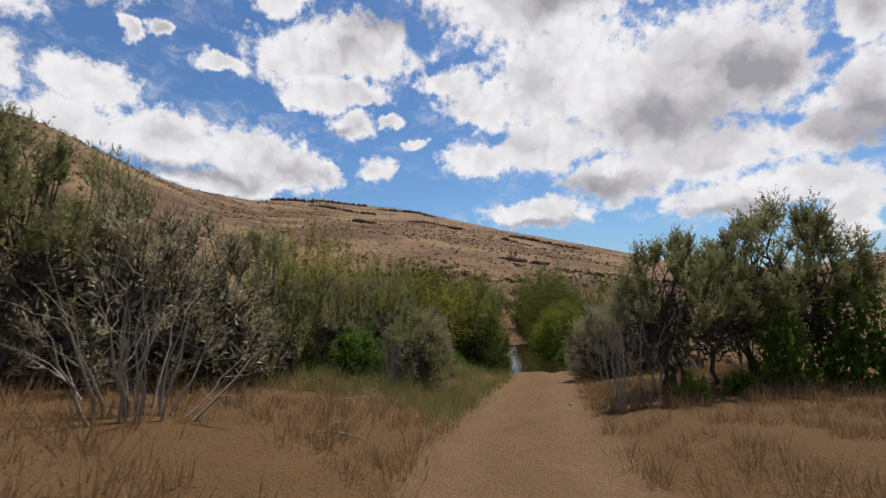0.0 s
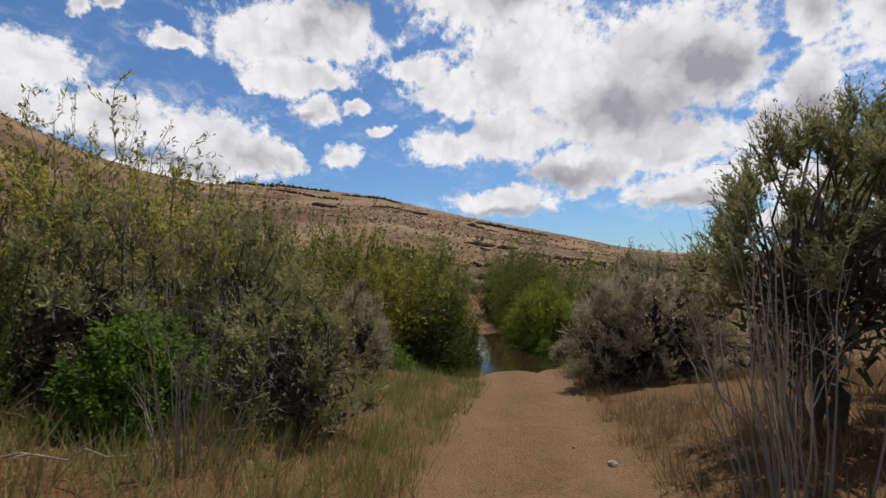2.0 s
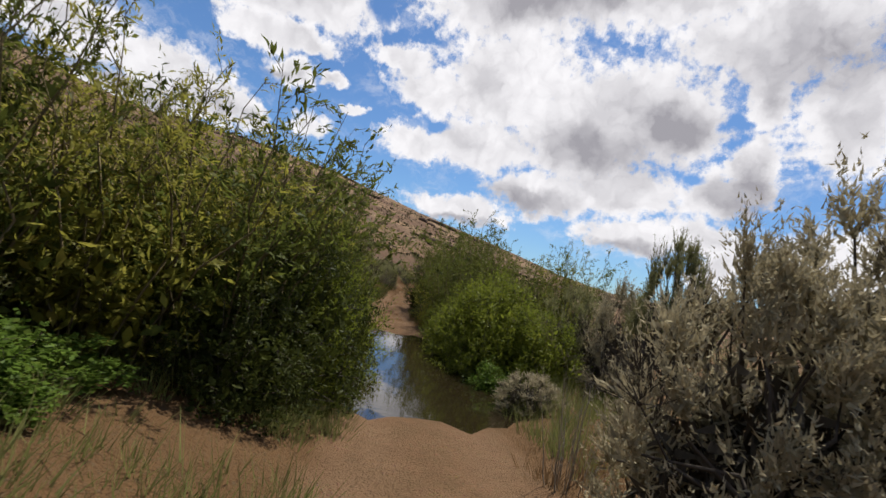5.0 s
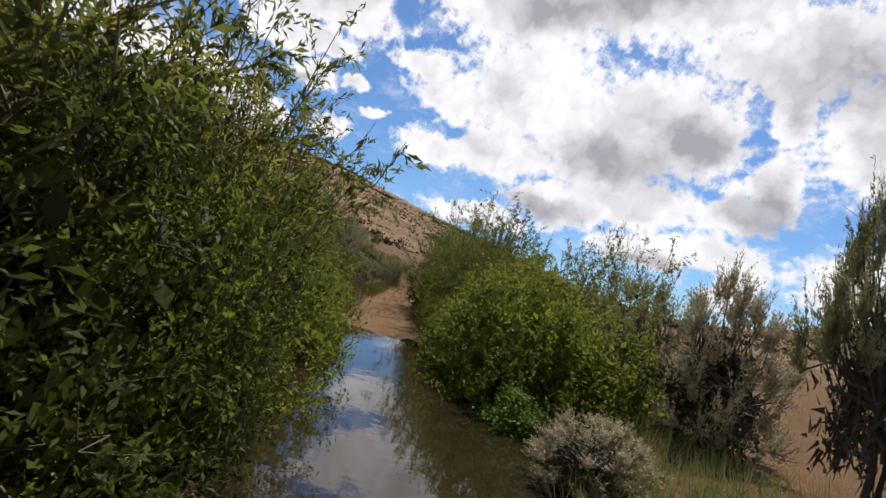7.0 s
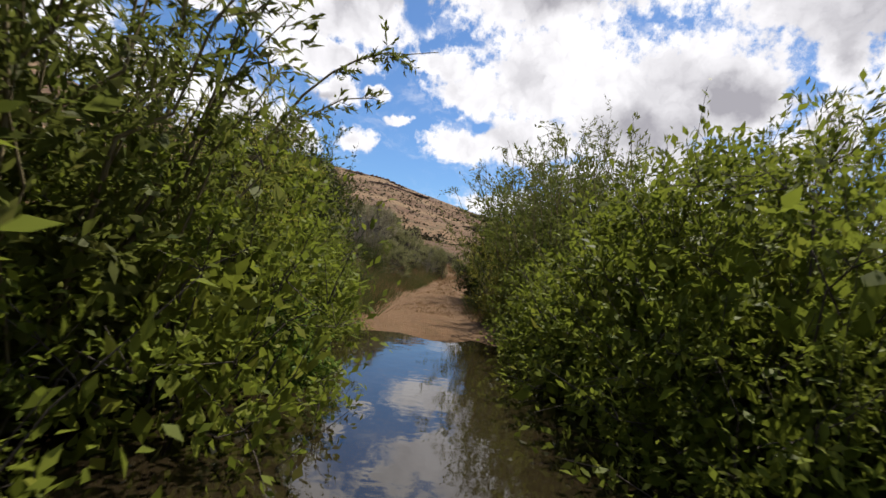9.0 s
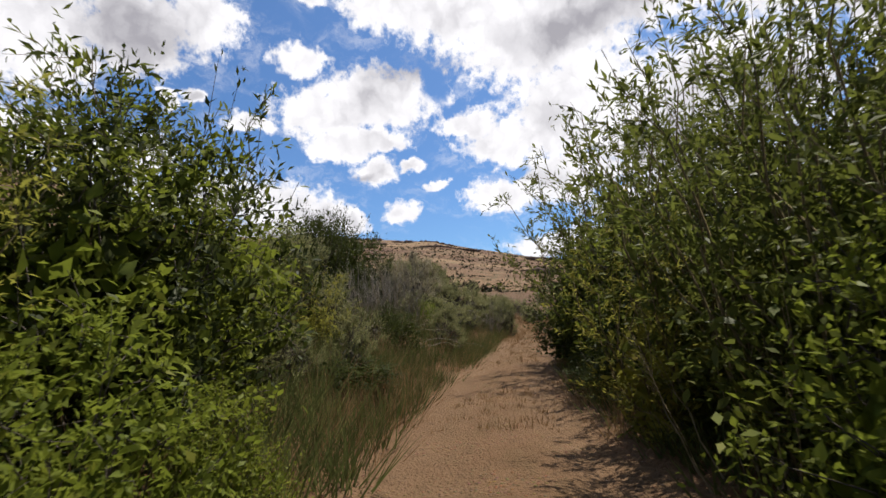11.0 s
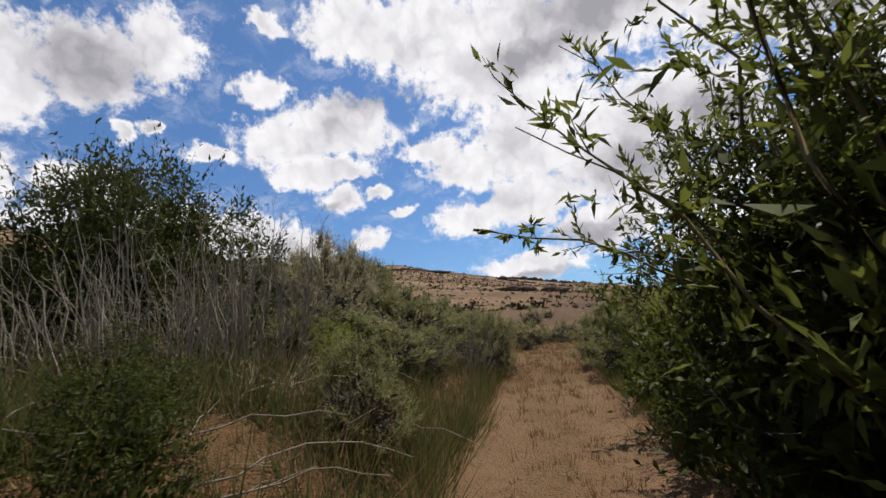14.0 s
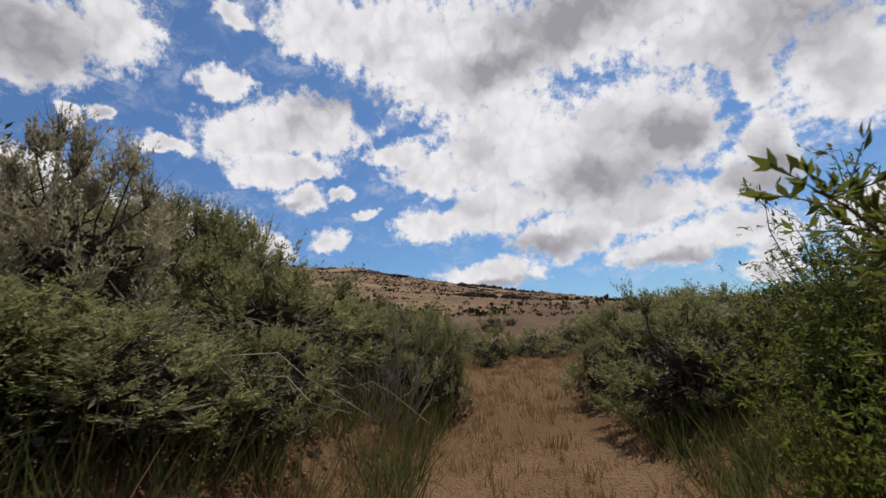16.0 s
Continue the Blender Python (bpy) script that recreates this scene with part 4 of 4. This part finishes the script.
plant("big", 2.02, 47.21, 2.24, 1.42)
plant("shady", 2.74, 43.16, 0.82, 0.72)
plant("willow", -0.25, 35.28, 3.41, 1.43)
plant("sage", 0.36, 36.50, 2.16, 1.20)
plant("shady", 0.60, 36.69, 2.03, 1.12)
plant("sage", 0.55, 38.00, 1.09, 0.82)
plant("gold", 1.42, 36.05, 1.59, 0.67)
plant("big", 1.23, 47.09, 2.31, 1.46)
plant("sage", 3.47, 46.99, 1.45, 1.03)
# far bank, east of the trail
plant("willow", 8.26, 36.90, 5.26, 2.21)
plant("willow", 7.56, 38.08, 4.66, 1.96)
plant("willow", 8.60, 34.88, 4.78, 2.01)
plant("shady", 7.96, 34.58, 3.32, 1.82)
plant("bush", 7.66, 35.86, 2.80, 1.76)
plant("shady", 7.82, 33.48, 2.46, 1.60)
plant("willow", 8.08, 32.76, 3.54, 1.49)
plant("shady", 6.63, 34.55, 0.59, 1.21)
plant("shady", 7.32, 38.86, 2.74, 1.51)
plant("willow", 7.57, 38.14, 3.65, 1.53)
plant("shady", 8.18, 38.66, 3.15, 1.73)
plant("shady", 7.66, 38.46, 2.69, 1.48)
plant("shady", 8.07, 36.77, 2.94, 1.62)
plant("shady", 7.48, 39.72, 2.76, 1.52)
plant("bush", 7.63, 41.33, 1.78, 0.99)
plant("willow", 7.87, 39.96, 3.30, 1.39)
plant("willow", 6.95, 40.75, 1.34, 0.55)
plant("sage", 8.54, 47.65, 1.39, 0.89)
plant("sage", 8.61, 45.92, 1.45, 1.11)
plant("sage", 10.13, 47.69, 1.31, 1.40)
plant("shady", 10.41, 45.62, 1.60, 1.15)
plant("willow", 9.60, 44.12, 2.45, 1.03)
plant("shady", 8.91, 43.70, 1.41, 0.77)
plant("shady", 9.19, 43.77, 1.43, 1.05)

plant("sage", 9.18, 47.86, 1.56, 1.00)
plant("sage", 9.67, 46.63, 1.24, 1.08)
plant("willow", 7.56, 42.87, 1.44, 0.57)
plant("willow", 9.97, 45.08, 1.63, 0.84)
plant("low", 7.63, 53.68, 0.93, 0.73)
plant("low", 9.07, 55.11, 0.60, 0.73)
plant("low", 10.02, 54.53, 0.54, 0.83)
plant("sage", 7.62, 56.21, 0.88, 0.68)
plant("low", 6.6, 54.6, 0.95, 0.80)
plant("sage", 8.3, 55.6, 1.05, 0.85)
plant("low", 9.6, 56.4, 0.85, 0.80)
plant("sage", 11.2, 56.0, 1.00, 0.90)
plant("low", 7.3, 57.6, 1.00, 0.90)
plant("low", 10.6, 58.4, 0.90, 0.90)
plant("sage", 12.6, 57.4, 1.10, 0.95)

# ---- hedgerows that fill the banks ----
hedge(("sage", "gold", "willow"), 6.0, 18.0, -1, 6.4, 2.2, 3.2, 1)
hedge(("bush", "willow"), 21.0, 32.0, -1, 2.9, 2.2, 2.2, 4)
hedge(("willow", "gold"), 20.0, 33.0, -1, 4.8, 3.3, 3.0, 5)
hedge(("broad", "bush"), 22.5, 31.0, -1, 2.2, 1.0, 1.9, 6)
hedge(("bush", "willow"), 29.5, 33.0, 1, 3.0, 2.1, 1.9, 7)
hedge(("willow",), 29.0, 33.0, 1, 5.0, 3.0, 2.8, 8)
hedge(("broad", "bush"), 28.0, 33.0, 1, 2.2, 1.0, 1.9, 9)
hedge(("sage", "willow"), 32.0, 36.0, -1, 4.2, 1.9, 1.8, 10)
hedge(("shady", "low", "sage"), 32.0, 40.0, -1, 2.7, 0.85, 1.1, 11)
hedge(("willow", "shady"), 33.0, 42.0, 1, 4.6, 3.2, 2.6, 13)
hedge(("shady", "broad"), 32.5, 41.0, 1, 2.7, 1.2, 1.5, 14)
hedge(("sage", "low"), 47.0, 54.0, 1, 3.0, 1.1, 1.8, 15)
hedge(("low", "low", "sage"), 50.0, 62.0, -1, 3.0, 1.0, 1.4, 17)
flat = random.Random(23)
for k in range(20):
    y = flat.uniform(52, 84)
    x = float(trail_x(y)) + flat.choice((-1, 1)) * flat.uniform(2.4 if y < 62 else 0.0, 26)
    s = flat.uniform(0.7, 1.35)
    plant("low", x, y, 1.0 * s, 0.8 * s)


for kind, (kinds, _, _) in NOMINAL.items():
    for spare in kinds[used[kind]:]:
        for ob in (*spare.children_recursive, spare):
            bpy.data.objects.remove(ob)


# ---- grass, stones and the far sage ----
def scatter(n, seed, x0, x1, y0, y1, keep):
    rng = np.random.default_rng(seed)
    p = np.column_stack([rng.uniform(x0, x1, n), rng.uniform(y0, y1, n)])
    return p[keep(p[:, 0], p[:, 1], rng.uniform(0, 1, n))]


def off_trail(x, y, lo, hi):
    d = np.abs(x - trail_x(y))
    return (d > lo) & (d < hi)


dry = scatter(6500, 1, -9, 15, 1, 19.5, lambda x, y, r: off_trail(x, y, 1.2, 8) & (rough_field(x, y, 2.0, 21, 3) > -0.14) & ~((x < trail_x(y)) & (y > 11)))
tuft_field("dry_grass", "short dry straw-coloured grass on the bank", DRY_GRASS, dry, np.random.default_rng(2).uniform(0.10, 0.42, len(dry)), 3, 20, 0.16, 0.010)
dry2 = scatter(6500, 4, -2, 17, 32.5, 60, lambda x, y, r: off_trail(x, y, 1.15, 7) & (rough_field(x, y, 2.4, 22, 3) > -0.12) & ~((x < trail_x(y)) & (y < 44) & (r > 0.3)))
tuft_field("dry_grass", "dry reddish-brown grass beside the upper trail", DRY_GRASS, dry2, np.random.default_rng(5).uniform(0.10, 0.40, len(dry2)), 6, 18, 0.16, 0.010)
mid_grass = scatter(5200, 7, 3, 14, 33, 62, lambda x, y, r: (np.abs(x - trail_x(y)) < 1.3) & (rough_field(x, y, 1.6, 26, 3) > 0.10 - 0.36 * smooth((y - 37) / 9)))
tuft_field("dry_grass", "low sparse grass between the wheel tracks", DRY_GRASS, mid_grass, np.random.default_rng(8).uniform(0.04, 0.14, len(mid_grass)) * (1 + 1.2 * smooth((mid_grass[:, 1] - 40) / 10)), 9, 10, 0.10, 0.012)
lush = scatter(2600, 10, -5, 4, 7.5, 20, lambda x, y, r: (x < trail_x(y) - 1.15) & (x > trail_x(y) - 4.6) & (rough_field(x, y, 2.2, 23, 3) > -0.12))
tuft_field("green_grass", "tall pale green grass beside the trail", GREEN_GRASS, lush, np.random.default_rng(11).uniform(0.14, 0.46, len(lush)), 12, 20, 0.17, 0.010)
wet = scatter(3600, 13, -1, 11, 18, 34, lambda x, y, r: off_trail(x, y, 1.75, 5) & (ground_z(x, y) > WATER_Z - 0.05))
tuft_field("green_grass", "green grass and weeds at the water's edge", GREEN_GRASS, wet, np.random.default_rng(14).uniform(0.2, 0.6, len(wet)), 15, 13, 0.16, 0.014)
weeds = scatter(6500, 16, -3, 6, 30.0, 49, lambda x, y, r: (x < trail_x(y) - 1.15) & (x > trail_x(y) - 5.2) & (rough_field(x, y, 1.8, 27, 3) > -0.16))
tuft_field("tall_weeds", "tangled tan and green weeds on the west bank", WEED, weeds[::2], np.random.default_rng(17).uniform(0.30, 0.85, len(weeds[::2])), 18, 22, 0.22, 0.012)
tuft_field("tall_grass", "long dry grass leaning among the weeds", DRY_GRASS, weeds[1::4], np.random.default_rng(19).uniform(0.35, 0.8, len(weeds[1::4])), 20, 16, 0.26, 0.008)
verge = scatter(2400, 21, 5, 11, 30.0, 47, lambda x, y, r: (x > trail_x(y) + 1.3) & (x < trail_x(y) + 4.0))
tuft_field("green_weeds", "dark green broad weeds under the willows", WEED, verge, np.random.default_rng(22).uniform(0.2, 0.55, len(verge)), 23, 16, 0.20, 0.018)


def far_scrub(name, label, n, seed, keep, size):
    """Far-off sagebrush dots on the hillsides, each a small uneven clump of blades."""
    rng = np.random.default_rng(seed)
    az_, r_ = rng.uniform(-75, 65, n), 60 + 330 * rng.uniform(0, 1, n) ** 1.5
    x, y = 4 + np.sin(np.radians(az_)) * r_, 20 + np.cos(np.radians(az_)) * r_
    ok = keep(x, y, r_, rng.uniform(0, 1, n))
    x, y, r_ = x[ok], y[ok], r_[ok]
    per = 6
    s = rng.uniform(0.5, 1.25, len(x)) * size
    c = np.repeat(np.column_stack([x, y, ground_z(x, y)]), per, 0)
    sp = np.repeat(s, per)
    d = unit(rng.normal(0, 1, (len(c), 3)) * np.array([1, 1, 0.6]) + np.array([0, 0, 0.45]))
    base = c + d * sp[:, None] * rng.uniform(0.05, 0.55, (len(c), 1))
    v, f = blades(base, d, sp * rng.uniform(0.4, 0.8, len(c)), sp * rng.uniform(0.4, 0.8, len(c)), rng)
    return tagged(mesh_object(name, v, f, FAR_SAGE), label, "scrub", kind="stuff")


far_scrub("hill_scrub", "scattered grey-green sagebrush on the brown hillside", 15000, 17, lambda x, y, r, q: rough_field(x, y, 40.0, 24, 4) + 0.12 * (q - 0.5) > -0.02, 0.72)
far_scrub("hill_scrub", "thin scrub dots over the whole slope", 9000, 18, lambda x, y, r, q: q < 0.7, 0.42)


def side_scrub(name, label, n, seed, x0, x1, y0, y1, mat, size, per=32):
    """Low open scrub on the ground away from the trail, as one sheet of clumps."""
    rng = np.random.default_rng(seed)
    x, y = rng.uniform(x0, x1, n), rng.uniform(y0, y1, n)
    d = np.abs(x - trail_x(y))
    ok = (d > 8.5) & (rough_field(x, y, 9.0, seed, 3) > -0.12)
    x, y = x[ok], y[ok]
    s = np.repeat(rng.uniform(0.5, 1.2, len(x)) * size, per)
    c = np.repeat(np.column_stack([x, y, ground_z(x, y)]), per, 0)
    way = unit(rng.normal(0, 1, (len(c), 3)) * np.array([1, 1, 0.5]) + np.array([0, 0, 0.7]))
    base = c + way * s[:, None] * rng.uniform(0.05, 0.75, (len(c), 1))
    v, f = blades(base, unit(way + np.array([0, 0, 0.6])), s * rng.uniform(0.25, 0.5, len(c)), s * rng.uniform(0.06, 0.12, len(c)), rng, way)
    return tagged(mesh_object(name, v, f, mat), label, "scrub", kind="stuff")


side_scrub("side_scrub", "low open sagebrush scrub west of the trail", 650, 41, -60, -2, -10, 62, SAGE, 0.8)
side_scrub("side_scrub", "low open sagebrush scrub east of the trail", 650, 42, 8, 70, -10, 62, SAGE, 0.8)


def make_stone(seed, label):
    rng = np.random.default_rng(seed)
    bm = bmesh.new()
    bmesh.ops.create_icosphere(bm, subdivisions=2, radius=1.0)
    squash = rng.uniform(0.6, 1.2, 3) * np.array([1, 1, 0.6])
    for v in bm.verts:
        k = 1 + 0.35 * noise.noise(v.co * 1.3 + Vector((seed, 0, 0)))
        v.co = Vector([v.co[i] * squash[i] * k for i in range(3)])
    me = bpy.data.meshes.new("stone")
    bm.to_mesh(me)
    bm.free()
    me.materials.append(STONE)
    return tagged(new("stone", me), label, "stone", "stones on the trail")


stones = [make_stone(k, "small rounded brown stone lying on the dirt trail") for k in range(4)]
rs = random.Random(9)
for k in range(150):
    y = rs.choice([rs.uniform(3, 20.5), rs.uniform(31, 56)])
    x = float(trail_x(y)) + rs.gauss(0, 1.0)
    size = rs.choice([0.02, 0.03, 0.03, 0.05, 0.07])
    m = pose(x, y, float(ground_z(x, y)) + size * 0.2, rs.uniform(-20, 20), rs.uniform(-20, 20), rs.uniform(0, 360)) @ Matrix.Scale(size, 4)
    if k < 4:
        stones[k].matrix_basis = m
    else:
        copy_thing(stones[k % 4], m)


def make_outcrop(seed, x, y, length, height, turn):
    """A ledge of broken dark basalt along the slope."""
    rng = np.random.default_rng(seed)
    verts, faces, off = [], [], 0
    n = int(length / 1.6)
    for k in range(n):
        bm = bmesh.new()
        bmesh.ops.create_icosphere(bm, subdivisions=1, radius=1.0)
        s = np.array([rng.uniform(1.0, 2.6), rng.uniform(0.8, 1.8), rng.uniform(0.4, 1.0) * height])
        a = math.radians(turn)
        u = (k - n / 2) * 1.6 + rng.normal(0, 0.6)
        c = np.array([x + math.cos(a) * u, y + math.sin(a) * u + rng.normal(0, 0.9), 0.0])
        c[2] = float(ground_z(c[0], c[1])) + 0.1 * height
        verts.append(np.array([v.co for v in bm.verts]) * s * rng.uniform(0.7, 1.2, (len(bm.verts), 1)) + c)
        faces.append(np.array([[v.index for v in f.verts] for f in bm.faces]) + off)
        off += len(bm.verts)
        bm.free()
    ob = mesh_object("rock_outcrop", np.concatenate(verts), np.concatenate(faces), BASALT)
    return tagged(ob, "dark broken basalt ledge on the hillside", "rock", "rock ledges on the hill", kind="stuff")


for k, (x, y, length, height, turn) in enumerate([
        (22, 118, 13, 1.1, -14), (-118, 330, 46, 3.2, 14), (-84, 372, 40, 2.6, 8), (-28, 345, 46, 2.0, -4), (-4, 214, 26, 1.2, -10),
        (-30, 175, 8, 1.3, 20), (40, 205, 24, 1.4, -18), (60, 260, 40, 1.8, -12), (-60, 270, 40, 1.8, 10)]):
    make_outcrop(200 + k, x, y, length, height, turn)


def fallen_branch(x, y, turn, length, seed, rise=0.05):
    rng = np.random.default_rng(seed)
    root = tagged(new("fallen_branch"), "bleached grey fallen branch lying in the grass", "branch", "fallen branches by the trail")
    root.matrix_basis = pose(x, y, float(ground_z(x, y)) + 0.06, 0, rng.uniform(-8, 4), turn)
    main, rad = limb(rng, (-length / 2, 0, 0), (length / 2, 0, 0.08), 0.010, 0.003, 10, 0.014, rise)
    stem_parts([(main, rad)], GREY_WOOD, root, "limb", 5)
    side = []
    for q in range(3):
        i = rng.integers(2, 7)
        side.append(limb(rng, main[i], main[i] + np.array([rng.uniform(0.1, 0.4), rng.normal(0, 0.25), rng.uniform(0.0, 0.3)]), 0.005, 0.002, 4, 0.06))
    stem_parts(side, GREY_WOOD, root, "twig", 4)
    return root


fb = random.Random(31)
for k in range(6):
    y = 5.0 + 0.9 * k
    fallen_branch(float(trail_x(y)) - fb.uniform(2.0, 4.4), y, fb.uniform(-40, 40), fb.uniform(0.8, 1.8), 300 + k)
for k in range(12):
    y = fb.uniform(37.0, 43.0)
    fallen_branch(float(trail_x(y)) - fb.uniform(1.5, 3.6), y, fb.uniform(-50, 50), fb.uniform(0.9, 2.0), 330 + k, 0.12)
for k in range(20):
    y = fb.uniform(43.6, 46.2)
    fallen_branch(float(trail_x(y)) - fb.uniform(1.7, 4.4), y, fb.uniform(-70, 70), fb.uniform(1.2, 2.4), 350 + k, fb.uniform(0.12, 0.34))


def leaning_willow(x, y, tips, seed, mat):
    """A willow whose long limbs hang out over the trail, ending at the given places."""
    rng = np.random.default_rng(seed)
    root = plant_root("leaning_willow", "willow with long leafy limbs hanging over the trail", "shrub", "willows by the creek")
    z = float(ground_z(x, y))
    root.matrix_basis = pose(x, y, z, 0, 0, 0)
    base, way, lens, fine = [], [], [], []
    for tip in tips:
        end = np.array(tip) - np.array([x, y, z])
        mid = end * np.array([0.35, 0.35, 0.0]) + np.array([0, 0, max(end[2] * 0.95, 1.2)])
        s = np.linspace(0, 1, 12)[:, None]
        pts = (1 - s) ** 2 * np.array([0, 0, -0.1]) + 2 * s * (1 - s) * mid + s ** 2 * end + rng.normal(0, 0.03, (12, 3))
        stem_parts([(pts, np.linspace(0.024, 0.004, 12))], TAN_STEM, root)
        for q in range(26):
            u = rng.uniform(0.35, 1.0)
            p = np.array([np.interp(u, s[:, 0], pts[:, i]) for i in range(3)])
            d = unit(rng.normal(0, 0.6, 3) + unit(end - mid) * 0.8)
            ln = rng.uniform(0.10, 0.38) * (1.25 - 0.6 * u)
            fine.append(limb(rng, p, p + d * ln, 0.004, 0.002, 3, 0.05))
            m = rng.integers(7, 14)
            f = rng.uniform(0.2, 1.05, m)
            base.append(p + d * (ln * f)[:, None])
            way.append(unit(d * 0.9 + rng.normal(0, 0.5, (m, 3)) + np.array([0, 0, 0.15])))
            lens.append(rng.uniform(0.05, 0.10, m))
    base, way, lens = np.concatenate(base), np.concatenate(way), np.concatenate(lens)
    fine_wood(fine, TAN_STEM, root)
    v, f = leaves(base, way, lens, lens * 0.3, rng)
    mesh_object("crown", v, f, mat, root)


leaning_willow(7.9, 40.0, [(4.72, 38.38, 0.92), (4.95, 37.98, 1.32), (6.0, 39.6, 0.85), (6.14, 38.83, 1.75), (5.5, 38.6, 2.1), (6.3, 40.8, 1.1)], 401, WILLOW)
leaning_willow(8.3, 42.6, [(6.40, 41.75, 0.74), (6.70, 41.80, 0.58), (7.0, 42.2, 0.75)], 404, WILLOW)
leaning_willow(1.7, 26.4, [(4.0, 26.9, 2.15), (3.2, 25.6, 2.3), (3.4, 27.4, 1.7), (2.6, 24.8, 2.6)], 402, WILLOW)
leaning_willow(1.2, 20.4, [(2.5, 21.2, 2.2), (2.0, 20.3, 2.9), (2.8, 22.3, 1.8)], 403, WILLOW)
